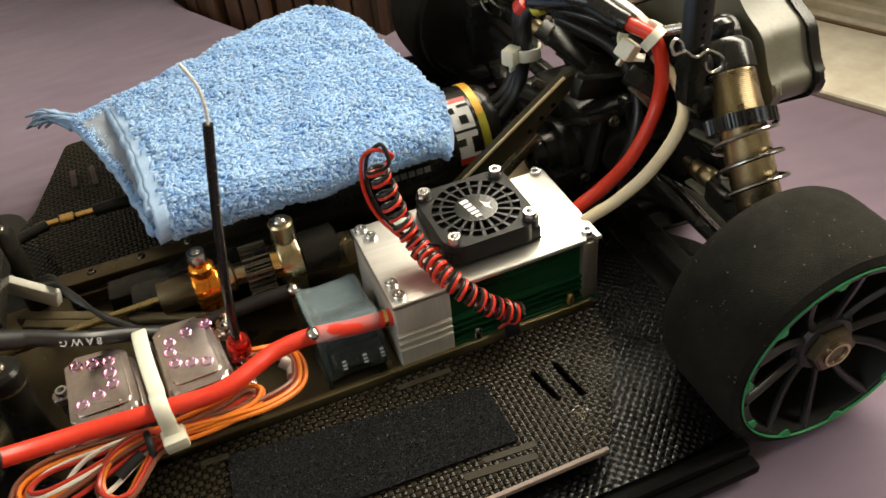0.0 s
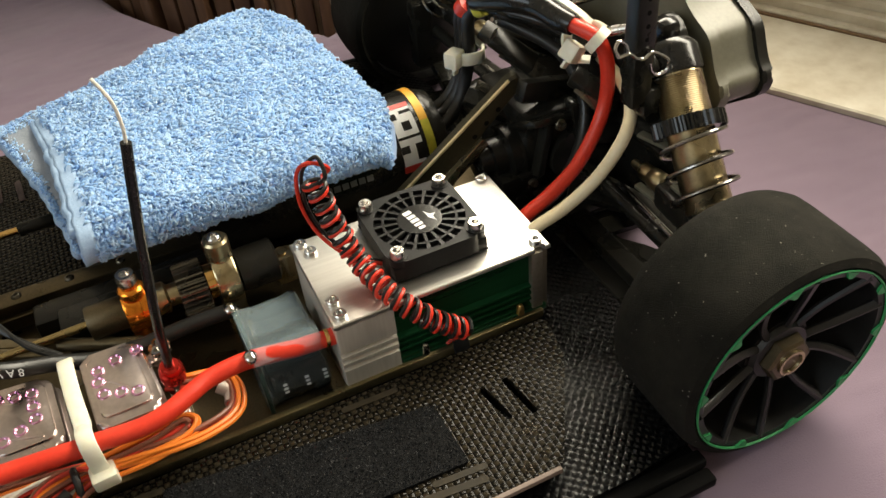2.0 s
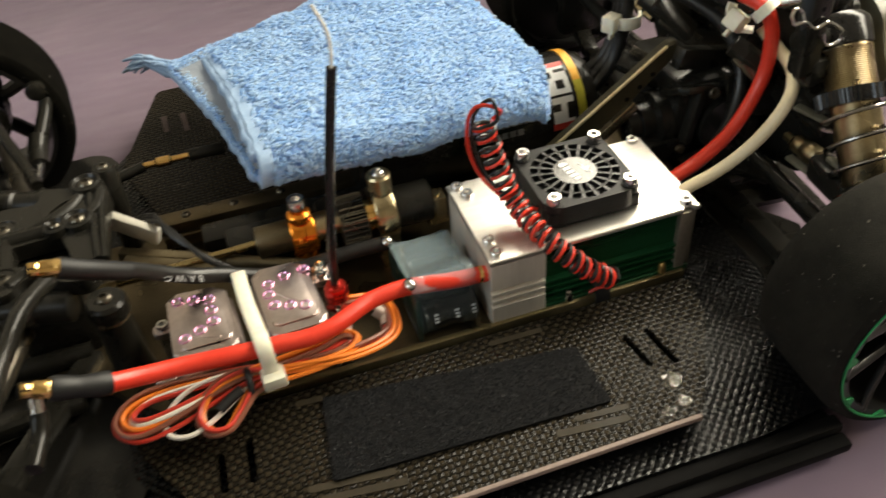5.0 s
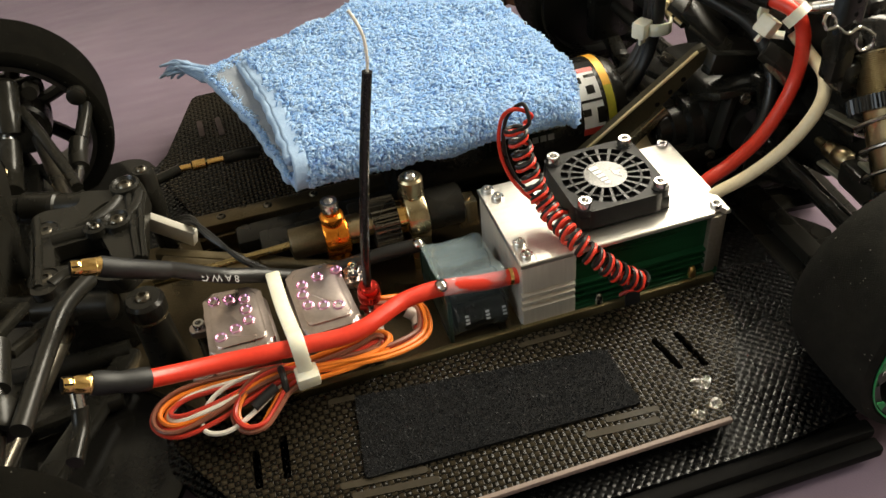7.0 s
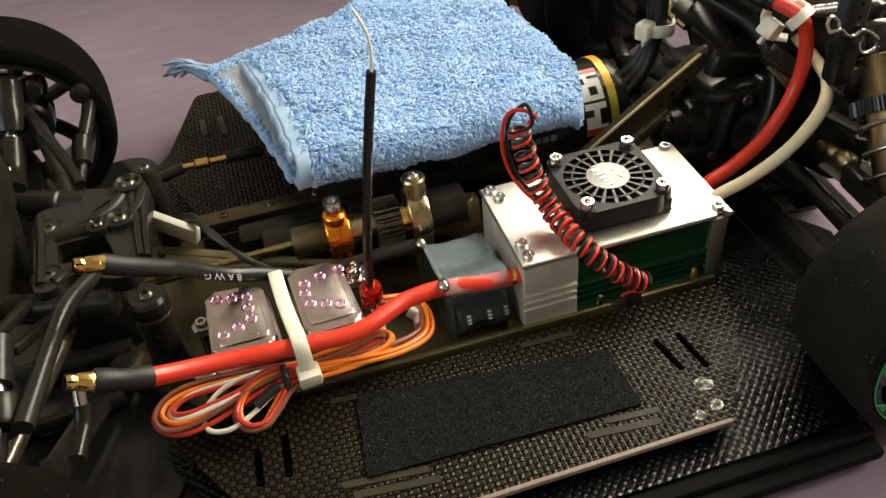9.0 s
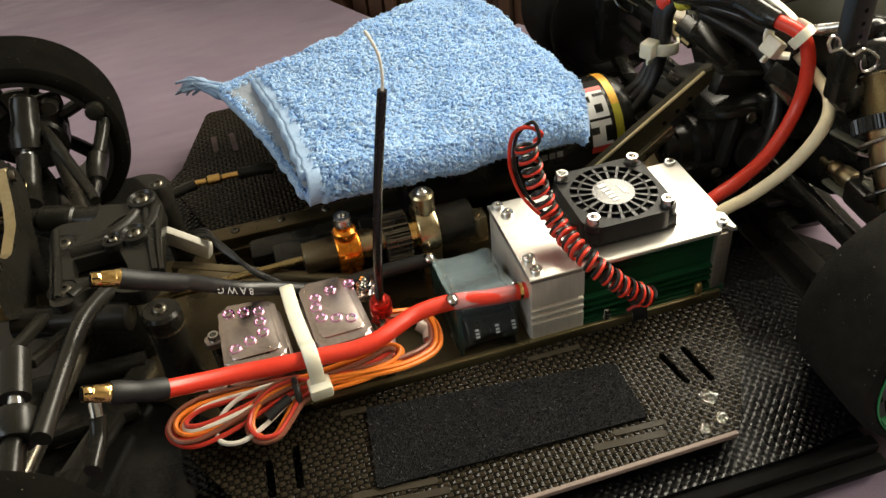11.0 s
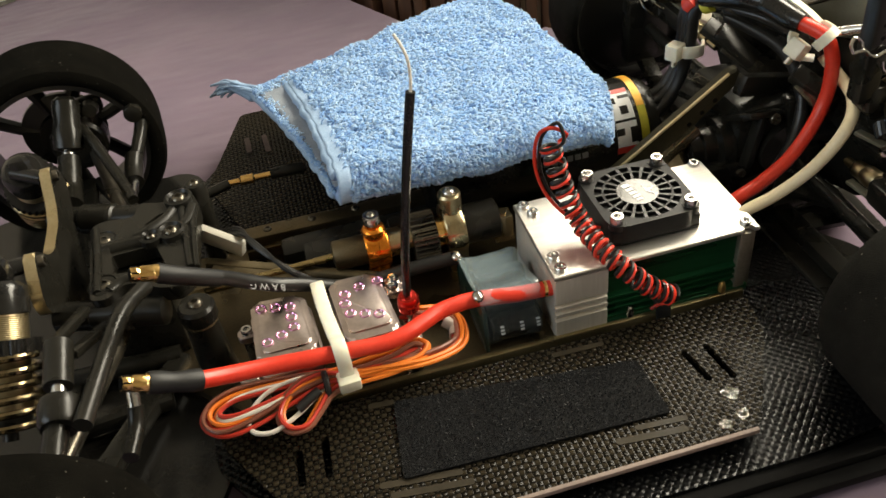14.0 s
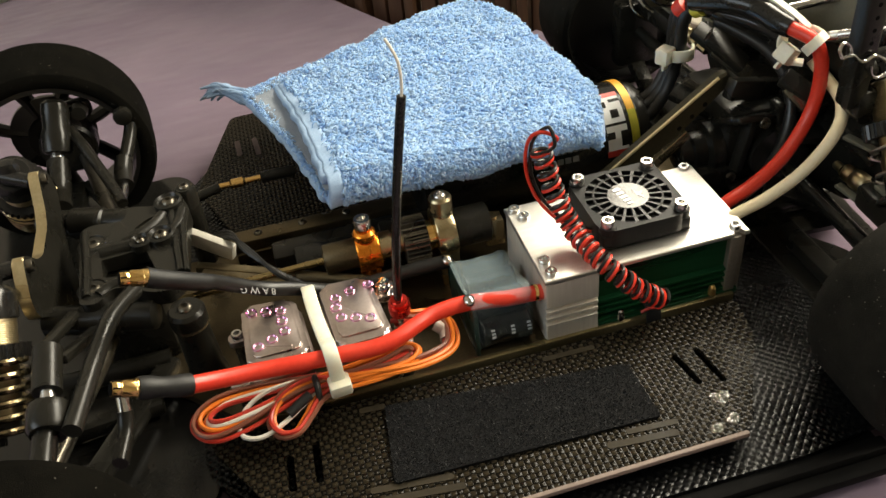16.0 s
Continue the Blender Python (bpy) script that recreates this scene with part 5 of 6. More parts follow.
def build_motor():
    motor = thing("brushless_motor", (-5, 96.5, -6), "long black brushless motor with white red yellow label", "motor")
    bm = B()
    lathe(bm, (-62, 96.5, 17.5), (1, 0, 0), [(14, 0), (21, 1), (23.4, 3), (24, 6), (24, 108), (23, 110), (22.6, 113)], 56)
    can = part("can", bm, GLOSS_BLACK, motor, "glossy black motor can")
    bm = B()
    lathe(bm, (50.8, 96.5, 17.5), (1, 0, 0), [(22.4, 0), (22.6, 2), (21, 6), (16, 8), (12, 9)], 48)
    part("end_bell", bm, PLASTIC, motor)
    yellow = mat("yellow_green_ring", (0.35, 0.36, 0.03), (0.65, 0.55, 0.06), 0.4, 0.3)
    amber = mat("amber_ring", (0.75, 0.35, 0.03), (0.85, 0.48, 0.06), 0.4, 0.2)
    white = mat("label_white", (0.70, 0.70, 0.68), (0.82, 0.82, 0.80), 0.4)
    red = mat("label_red", (0.5, 0.03, 0.02), (0.65, 0.06, 0.04), 0.4)
    part("ring", cyl_patch(B(), 45.5, 49.5, 38, 100, 24.05, 0.2, 24), yellow, can, "yellow green band")
    part("ring", cyl_patch(B(), 45.5, 49.5, -40, 37.8, 24.05, 0.2, 24), amber, can, "amber band")
    bm = B()
    cyl_patch(bm, 33.0, 43.5, 16, 82, 24.05, 0.12, 20)
    part("label", bm, white, can, "white label with plain dark shapes")
    for a0, a1 in ((9, 15.8), (82.2, 90)):
        part("label_edge", cyl_patch(B(), 32.6, 43.9, a0, a1, 24.05, 0.14), red, can, "red label border")
    bm = B()
    for x0, x1, a0, a1 in ((33, 36, 22, 30), (38, 43.6, 20, 24), (37, 41, 34, 44), (33, 43.6, 50, 53), (33, 37, 60, 68), (40, 43.6, 60, 78)):
        cyl_patch(bm, x0, x1, a0, a1, 24.19, 0.1, 4)
    part("label_shape", bm, GLOSS_BLACK, can)
    a = radians(40)
    build_text("APPROVALS", "writing", frame_plane((28.2, 96.5 - 24.3 * math.sin(a), 17.5 + 24.3 * math.cos(a)), (0, math.cos(a), math.sin(a)), (-1, 0, 0)), 3.4, mat("yellow_print", (0.6, 0.5, 0.05), (0.7, 0.6, 0.08), 0.5), can, "yellow printed word")
    for row, (x0, n, w) in enumerate(((-8, 11, 2.0), (-9, 7, 3.0))):
        for k in range(n):
            bm = B()
            cyl_patch(bm, x0 + k * (w + 0.9), x0 + k * (w + 0.9) + w, 66 + row * 11, 72 + row * 12, 24.05, 0.08, 3)
            part("printed_bar", bm, PRINT, can, "grey printed bar")
    for k, dy in enumerate((-9, 0, 9)):
        pts = [(55, 96.5 + dy, 26 - abs(dy) * 0.3), (64, 97 + dy * 0.7, 26), (72, 99 + dy * 0.5, 32), (77 + k * 0.6, 100 + dy * 0.45, 44), (78, 98 + dy * 0.45, 58), (77, 95 + dy * 0.4, 72), (79, 90 + dy * 0.3, 80), (84, 80, 86)]
        part("motor_wire", tube(B(), pts, 3.0, 12, 6), BLACK_SIL, motor, "thick black motor wire")
    part("red_sleeve", rod(B(), (76.3, 95, 76), (77.5, 90.5, 81), 4.2), RED_SIL, motor, "short red sleeve")
    part("yellow_sleeve", rod(B(), (79.5, 86, 79), (81, 82, 81.5), 3.9), yellow, motor, "short yellow sleeve")


build_motor()


GLINT_GOLD = mat("glint_bronze", (0.80, 0.64, 0.32), (0.95, 0.82, 0.50), 0.4, 0.45, grain=900, bumps=0.1)
BRACE = mat("polished_bronze_brace", (0.030, 0.026, 0.014), (0.062, 0.052, 0.028), 0.5, 0.4, grain=900, bumps=0.05)


SHAFT = mat("golden_bronze_shaft", (0.34, 0.25, 0.11), (0.50, 0.39, 0.19), 0.26, 1.0, grain=900, bumps=0.05)


def build_driveline():
    axis = Vector((1, 0, 0))
    Y, Z = 48.0, 17.5
    part("drive_shaft", rod(B(), (-178, 50, 13.5), (-108, Y, Z), 1.7, 1.7, 16), SHAFT, car, "thin bronze drive shaft")
    bm = B()
    lathe(bm, (-113, Y, Z), axis, [(3.0, 0), (6.4, 0.6), (6.8, 1.2), (6.8, 15)], 28)
    part("coupler", bm, BRONZE, car, "bronze shaft coupler")
    bm = B()
    lathe(bm, (-98.3, Y, Z), axis, [(5.0, 0), (9.0, 0.2), (9.4, 0.8), (9.4, 9.8), (9.0, 10.4), (5.0, 10.6)], 32)
    clamp = part("orange_clamp", bm, ORANGE, car, "orange anodised shaft clamp")
    bm = B()
    box(bm, (-93.4, Y - 1, 6), (9.6, 12, 12), bev=1.2)
    lathe(bm, (-93.2, Y - 1.5, 25), (0, 0, 1), [(4.6, 0), (5.0, 1), (5.0, 4), (4.2, 5), (3.0, 5.4), (3.0, 7.4)], 24)
    part("clamp_pillar", bm, ORANGE, clamp)
    cap_screw(clamp, (-93.2, Y - 1.5, 32.2), r=3.9, h=4.2)
    bm = B()
    lathe(bm, (-88, Y, Z), axis, [(5.6, 0), (6.4, 0.6), (6.4, 6), (5.4, 6.6), (4.6, 7), (4.6, 12)], 28)
    part("coupler", bm, BRASS_GREY, car, "bronze shaft coupler")
    bm = B()
    prof = []
    n = 22
    for k in range(n * 4):
        r = 10.6 if k % 4 in (0, 1) else 8.6
        a = 2 * math.pi * k / (n * 4)
        prof.append((r * math.cos(a), r * math.sin(a)))
    prism(bm, prof, 0, 11, 0, frame_plane((-77, Y, Z), (0, 1, 0), (0, 0, 1)))
    part("pinion", bm, DARK_STEEL, car, "dark toothed pinion gear")
    bm = B()
    lathe(bm, (-66, Y, Z), axis, [(5, 0), (7.2, 0.5), (7.2, 4)], 28)
    part("bearing", bm, GOLD, car, "brass bearing face")
    bm = B()
    lathe(bm, (-62.5, Y, Z), axis, [(6.0, 0), (11.4, 0.2), (11.8, 0.8), (11.8, 8.4), (11.4, 9.0), (6.0, 9.2)], 36)
    box(bm, (-58, Y, 3), (9, 20, 19), bev=1.0)
    lathe(bm, (-57.8, Y, 27), (0, 0, 1), [(5.2, 0), (5.2, 9.4), (4.4, 10.4), (3.0, 10.4)], 28)
    hold = part("bearing_block", bm, BRASS_GREY, car, "grey bronze bearing block with pillar")
    button_screw(hold, (-57.8, Y, 37.2), r=3.0, h=1.8)
    bm = B()
    lathe(bm, (-53.5, Y, Z), axis, [(7, 0), (9, 1), (9, 16), (7, 17)], 28)
    part("gear_cover", bm, PLASTIC, car)
    bm = B()
    box(bm, (-34, 50.5, 10), (9, 8, 14), bev=1.0)
    rod(bm, (-34, 50.5, 16.8), (-34, 50.5, 18.2), 2.4)
    part("rail_mount", bm, EDGE_BRONZE, car, "small bronze mount")
    bm = B()
    box(bm, (-92, 66, 2), (66, 16, 14), bev=1.5)
    box(bm, (-90, 80, 0), (90, 14, 10), bev=1.5)
    box(bm, (-70, 60, 8), (30, 10, 22), bev=1.5)
    part("centre_mount", bm, PLASTIC, car, "black centre gearbox mount")
    bm = B()
    bar(bm, (-155, 95, 3), (-40, 94, 3), 10, 6, 1.0)
    bar(bm, (-152, 88.5, -2), (-40, 88, -2), 3, 6, 0.6)
    rail = part("battery_rail", bm, BRONZE, car, "dark bronze battery rail")
    for x in (-140, -118, -96):
        button_screw(rail, (x, 95, 6), r=2.2, h=1.0, material=DARK_STEEL)
    # bronze brace from the centre to the rear gearbox
    bm = B()
    pts = [(16, 11), (80, 57.5), (84, 58.5), (86.5, 55), (84, 49.5), (64, 33), (40, 15), (20, 4)]
    prism(bm, pts, 0, 5.5, 1.1, frame_plane((0, 65, 0), (1, 0, 0), (0, 0, 1)))
    brace = part("chassis_brace", bm, BRACE, car, "long bronze anodised chassis brace")
    # Bright gold strips paint in the window's glint along the brace's chamfer.
    for p0, p1 in (((18, 59.2, 12.6), (79.5, 59.2, 57.2)), ((24, 59.2, 6.6), (41, 59.2, 16.2))):
        part("edge_glint", bar(B(), p0, p1, 1.3, 1.3, 0.3), GLINT_GOLD, brace, "gold strip painted as the glint on the brace edge")
    # Dark discs on the face are drawn for the shade of bolt holes.
    for x, z in ((62, 36), (68, 41), (74, 46)):
        bm = B()
        rod(bm, (x, 59.4, z - 1.5), (x, 60.4, z - 1.5), 1.2, 1.2, 14)
        part("bolt_hole", bm, HOLE_SHADE, brace)
    bm = B()
    bar(bm, (42, 58, 13), (66, 58, 32), 3, 5, 0.5)
    part("brace_lug", bm, EDGE_BRONZE, brace)


build_driveline()


# ---- rear end ----
SPRING = mat("spring_steel", (0.20, 0.19, 0.175), (0.36, 0.34, 0.31), 0.25, 1.0, grain=900, bumps=0.04)
SPRING_BRONZE = mat("bronze_spring_wire", (0.17, 0.13, 0.07), (0.28, 0.22, 0.125), 0.18, 1.0, grain=900, bumps=0.04)


def build_shock(p_top, p_bot, r, wire, coils, label, spring=SPRING, spring_label="steel wire coil spring"):
    a, b = Vector(p_top), Vector(p_bot)
    d = (b - a).normalized()
    n = (b - a).length
    bm = B()
    lathe(bm, a, d, [(r * 0.35, -1.5), (r * 0.8, -1.0), (r * 1.0, 1.0), (r * 1.06, 2.5), (r * 1.06, 11), (r * 0.96, 11.6)], 32)
    box(bm, a - d * 5, (9, 8, 12), bev=3.2)
    part("shock_cap", bm, GLOSS_BLACK, car, "glossy black shock cap")
    bm = B()
    prof = [(r * 0.96, 11.2)]
    z = 12.2
    while z < n * 0.38:
        prof += [(r * 0.97, z), (r * 0.94, z + 0.37)]
        z += 0.75
    prof += [(r * 0.92, z), (r * 0.92, n * 0.80), (r * 0.86, n * 0.81)]
    lathe(bm, a, d, prof, 36)
    body = part("shock_body", bm, BRASS_GREY, car, label)
    bm = B()
    m = 30
    out = []
    for k in range(m * 4):
        t = 2 * math.pi * k / (m * 4)
        q = r * (1.42 if k % 4 in (0, 1) else 1.34)
        out.append((q * math.cos(t), q * math.sin(t)))
    f = d.to_track_quat("Z", "Y").to_matrix().to_4x4()
    f.translation = a + d * (n * 0.355)
    prism(bm, out, 0, 5.6, 0, f)
    part("spring_collar", bm, GLOSS_BLACK, body, "knurled black spring collar")
    bm = B()
    lathe(bm, a + d * (n * 0.80), d, [(r * 0.8, 0), (r * 0.85, 0.5), (r * 0.85, 7), (r * 0.3, 8), (r * 0.3, n * 0.2)], 24)
    part("shock_rod", bm, PLASTIC, body)
    q = d.to_track_quat("Z", "Y").to_matrix()
    pts = []
    total = int(coils * 22)
    z0, z1 = n * 0.355 + 6.0, n * 0.94
    for k in range(total + 1):
        t = k / total
        ang = 2 * math.pi * coils * t
        pts.append(a + q @ Vector((r * 1.3 * math.cos(ang), r * 1.3 * math.sin(ang), z0 + (z1 - z0) * t)))
    part("coil_spring", sweep(B(), pts, wire, 8), spring, body, spring_label)


build_shock((117, 3, 88), (106.5, -50, 32), 9.6, 0.85, 4.2, "bronze threaded shock absorber body")
build_shock((117, 137, 88), (106.5, 190, 32), 9.6, 0.85, 4.2, "bronze threaded shock absorber body")


def build_rear():
    bm = B()
    box(bm, (104, 72, 18), (44, 46, 48), bev=3)
    lathe(bm, (104, 50, 20), (0, -1, 0), [(17, -4), (17, 2), (13, 3.5), (13, 8), (7, 9)], 32)
    lathe(bm, (82, 62, 18), (-1, 0, 0), [(14, 0), (14, 6), (10, 7), (10, 13), (8, 13.5), (8, 19), (6, 20)], 28)
    gear = part("rear_gearbox", bm, PLASTIC, car, "black moulded rear gearbox housing")
    for c, s, r, v in (((92, 50, 38), (28, 20, 3.5), (-28, 10, 8), 1.2), ((88, 46, 26), (4, 6, 30), (0, 12, 8), 1), ((104, 44, 30), (4, 8, 36), (0, -8, 0), 1), ((118, 50, 44), (14, 30, 5), (0, -20, 0), 1),
                       ((98, 58, 48), (34, 6, 10), (0, 18, 12), 1.2), ((78, 54, 6), (20, 16, 18), (0, 0, 0), 1.6), ((112, 40, 14), (5, 10, 26), (12, 0, 0), 1), ((96, 40, 8), (30, 6, 5), (0, -10, 0), 1)):
        part("housing_rib", box(B(), c, s, r, v), PLASTIC, gear)
    for p0, p1, w in (((86, 77, 62), (100, 66, 50), 8), ((100, 38, 58), (106, 26, 50), 5), ((76, 84, 44), (88, 76, 36), 5)):
        part("edge_plate", bar(B(), p0, p1, w, 1.6, 0.4, 25), DARK_STEEL, car, "dark steel plate edge")
    for p, ax in (((94, 41.2, 40), (0, -1, 0.25)), ((112, 41.5, 44), (0, -1, 0)), ((80, 41, 14), (0, -1, 0))):
        cap_screw(gear, p, ax, r=2.6, h=1.6, material=DARK_STEEL)
    for x0, y0, x1, y1, z0, z1 in ((78, 70, 92, 60, 74, 60), (100, 42, 112, 30, 62, 52), (118, 22, 121, -2, 43, 40), (84, 92, 100, 74, 66, 52), (70, 84, 90, 66, 40, 30), (86, 80, 104, 62, 80, 70), (104, 60, 124, 40, 72, 60), (100, 36, 124, 34, 36, 30), (94, 100, 122, 96, 60, 44), (92, 30, 112, 14, 14, 8)):
        part("flat_brace", bar(B(), (x0, y0, z0), (x1, y1, z1), 9, 5, 1.0, 20), PLASTIC, car, "flat black brace")
    bm = B()
    tower = [(-4, 60), (4, 92), (14, 96), (30, 78), (52, 70), (88, 70), (110, 78), (126, 96), (136, 92), (144, 60), (150, 38), (146, 28), (130, 10), (98, 2), (42, 2), (10, 10), (-6, 28), (-10, 38)]
    prism(bm, rounded(tower, 4), 0, 5, 0.6, frame_plane((121, 0, 0), (0, 1, 0), (0, 0, 1)))
    part("rear_shock_tower", bm, PLASTIC, car, "black rear shock tower plate")
    for s in (1, -1):
        yy = (lambda y: y) if s == 1 else (lambda y: 140 - y)
        # lower arm as an open frame
        arm = part("rear_lower_arm", rod(B(), (95, yy(36), -6), (132, yy(36), -6), 5.0, 5.0, 16), PLASTIC, car, "black open-framed suspension arm")
        for a, b, w in (((99, 36, -7), (98, -26, -5), 9), ((131, 36, -7), (122, -40, -3), 8), ((98, -26, -5), (103, -56, -2), 9), ((122, -40, -3), (103, -56, -2), 9), ((98, -14, -6), (123, -18, -5), 7)):
            part("arm_spar", bar(B(), (a[0], yy(a[1]), a[2]), (b[0], yy(b[1]), b[2]), w, 7, 1.4), PLASTIC, arm)
        web = [(86, 31), (108.5, 17.5), (108.3, 11.8), (115.2, 3.6), (119, -2.1), (110.7, -28.6), (86, -32)]
        part("arm_web", prism(B(), [(x, yy(y)) for x, y in web][::s], -12.5, -9.5, 0.6), PLASTIC, arm)
        outer = [(122, 31.2), (134.5, 31.1), (127.5, -15.6), (119.8, -16), (120.4, -3.7), (121.5, 12.8)]
        part("arm_web", prism(B(), [(x, yy(y)) for x, y in outer][::s], -8.5, -6, 0.6), PLASTIC, arm)
        bm = B()
        tube(bm, [(113, yy(12), 30.5), (109, yy(-13), 34)], 2.0, 12, 2)
        lathe(bm, (112.4, yy(5.5), 31.5), Vector((-3, yy(-20) - yy(6), 5)), [(2.4, 0), (3.6, 1), (3.8, 5), (3.0, 7), (4.4, 9), (4.4, 15), (3.2, 17)], 18)
        part("turnbuckle", bm, BRASS_GREY, car, "bronze threaded turnbuckle")
        part("camber_link", bar(B(), (109, yy(-12.5), 33.5), (104.5, yy(-54), 36), 10, 11, 2.2), PLASTIC, car, "black camber link end")
        part("pale_edge", bar(B(), (109.5, yy(-18), 40.2), (107, yy(-52), 42.6), 4.4, 1.8, 0.5), GREY_BOX, car)
        part("pale_edge", bar(B(), (107.3, yy(2), 28), (108.5, yy(-12), 28), 3.6, 1.6, 0.4), GREY_BOX, car)
        part("pale_edge", bar(B(), (108.5, yy(-12), 27.6), (107.9, yy(-30), 26), 1.4, 1.4, 0.3), GREY_BOX, car)
        part("pale_edge", bar(B(), (114, yy(12), 45), (118.6, yy(-4), 45), 4.0, 1.6, 0.4), GREY_BOX, car)
        part("drive_shaft", rod(B(), (104, yy(38), 18), (101, yy(-52), 20), 3.2, 3.2, 14), PLASTIC, car, "dark steel drive shaft")
        part("arm_pin", rod(B(), (117.4, yy(28), 8), (118.6, yy(-20), 3.2), 1.2, 1.2, 10), STEEL, car, "thin steel rod")
        bm = B()
        box(bm, (101, yy(-50), 18), (26, 12, 40), bev=3)
        part("rear_hub", bm, PLASTIC, car, "black rear hub carrier")
        # body post
        bm = B()
        box(bm, (98, yy(-4), 106), (8.5, 8.5, 66), bev=1.6)
        box(bm, (103, yy(-4), 74), (9, 10, 12), bev=2.4)
        rod(bm, (95, yy(-2), 85), (106, yy(-2), 86), 4.4)
        rod(bm, (105, yy(4), 68), (105, yy(-7), 68), 4.0)
        bar(bm, (103, yy(-2), 74), (122, yy(10), 78), 6, 6, 1.5)
        post = part("body_post", bm, PLASTIC, car, "black drilled body post")
        # Dark dots on the post paint shaded peg holes, which are not cut.
        for z in range(96, 138, 5):
            part("peg_hole", rod(B(), (97.8, yy(-8.3), z), (97.8, yy(-8.0), z), 0.9, 0.9, 10), HOLE_SHADE, post)
        bm = B()
        tube(bm, [(86, yy(-9), 98), (90, yy(-9.4), 98.5), (93, yy(-9.6), 96), (96, yy(-9.6), 95), (99, yy(-9.8), 96.5), (103, yy(-10), 94.5), (106.4, yy(-10), 91.5), (106, yy(-10), 87.8), (102.5, yy(-10), 86.8), (99.5, yy(-10), 89), (98.5, yy(-10), 92.5)], 0.65, 8, 6)
        tube(bm, [(86, yy(-9), 98), (85, yy(-8), 101), (87, yy(-7), 103), (90, yy(-7), 101), (91, yy(-8), 97)], 0.65, 8, 6)
        part("body_clip", bm, STEEL, post, "bright bent wire body clip")
    skid = [(88, 116), (138, 116), (138, 26), (126.8, 19.4), (111, 20.8), (95, 30), (88, 40)]
    part("rear_skid_plate", holed_plate(skid, [[(113.2, 36.3), (116.4, 37.8), (121, 36.6), (122.5, 33.6)]], -15.5, -13), PLASTIC, car, "flat black plate under the rear gearbox")
    # cross rods over the gearbox
    part("cross_rod", rod(B(), (112, 62, 83), (132, 55, 87), 2.0), STEEL, car, "bright steel rod")
    part("cross_rod", rod(B(), (106, 32, 83.5), (117, 18, 90), 2.0), STEEL, car, "bright steel rod")
    # grey box at the tail
    near = [(12.6, 94.8), (-0.8, 88.9), (-4.2, 81), (-7.0, 75.4), (-11.6, 71.3), (-9.9, 62.8), (14, 44.4), (30, 38)]
    prof = near + [(118, 38), (140, 50), (150, 72), (140, 96), (120, 112), (30, 112)]
    box_thing = thing("tail_box", (148, 60, 36), "olive grey plastic case with black cover on the tail", "plastic case")
    def scaled(k):
        return [((y - 65) * k + 65, (z - 75) * k + 75) for y, z in prof]
    part("case", prism(B(), rounded(scaled(0.99), 7, 5), 0, 20, 1.2, frame_plane((132, 0, 0), (0, 1, 0), (0, 0, 1))), GREY_BOX, box_thing)
    part("rim", prism(B(), rounded(scaled(1.02), 7, 5), 0, 4.5, 1.2, frame_plane((131, 0, 0), (0, 1, 0), (0, 0, 1))), GREY_BOX, box_thing)
    part("cover", prism(B(), rounded(scaled(1.02), 7, 5), 0, 4.5, 1.2, frame_plane((151.5, 0, 0), (0, 1, 0), (0, 0, 1))), PLASTIC, box_thing, "black plastic cover")
    part("mount", prism(B(), [(56, -14), (92, -14), (92, 40), (56, 40)], 0, 10, 1.0, frame_plane((136, 0, 0), (0, 1, 0), (0, 0, 1))), PLASTIC, box_thing)


build_rear()
lead = thing("motor_lead", (80, 20, 30), "thick red silicone motor lead rising in an arc", "cable")
part("insulation", tube(B(), [(52, 9, 20), (59.7, 11, 25.2), (72.3, 14, 28.2), (87.1, 18, 34.1), (97.2, 21, 43.9), (104.1, 24, 54.3), (106, 25, 65.3), (105.1, 26, 76.5), (102, 29, 84.4), (97.2, 40, 86.7), (91, 58, 88.6)], 3.0, 16, 12), RED_SIL, lead)
part("heat_shrink", tube(B(), [(97.8, 38.5, 86.5), (95.6, 45, 87.2), (92.7, 58, 88.6), (86, 68, 89), (81, 78, 86), (78.5, 86, 83)], lambda t: 4.2 + 1.2 * max(0, math.sin(t * 3.1)), 16, 6), GLOSS_BLACK, lead, "black heat shrink over the joint")
lead = thing("motor_lead", (80, 10, 30), "thick cream silicone motor lead rising in an arc", "cable")
part("insulation", tube(B(), [(51, 0, 22), (58, 0, 27.6), (70.5, 0, 31.8), (82.7, -2, 41.6), (91, -4, 53.8), (98.4, -1, 62.2), (105.6, 9, 65.1), (113.9, 26, 61.6), (116.2, 41, 62.8), (110.9, 50, 70.4), (97, 64, 78), (88, 78, 79)], 2.6, 16, 12), WHITE_SIL, lead)
part("heat_shrink", tube(B(), [(114.5, 44.5, 65.5), (110.9, 50, 70.4), (97, 64, 78), (88, 78, 79), (82, 86, 80)], lambda t: 3.6 + 0.5 * math.sin(t * 8), 16, 8), GLOSS_BLACK, lead, "black heat shrink sleeve")
lead = thing("motor_lead", (80, 20, 24), "thick black silicone motor lead rising in an arc", "cable")
part("insulation", tube(B(), [(51, 14, 14), (62, 16, 18), (84, 24, 22), (100, 33, 34), (106, 42, 50), (102, 56, 66), (86, 78, 76)], 2.8, 16, 12), BLACK_SIL, lead)
ring = thing("cable_tie", (104.8, 29, 79), "white nylon cable tie band round the red lead", "cable tie")
part("strap", lathe(B(), (103.6, 27.2, 82.0), (-7.9, 12, 10.2), [(4.6, 0), (5.6, 0), (5.6, 4.2), (4.6, 4.2), (4.6, 0)], 36, close=False), NYLON, ring)
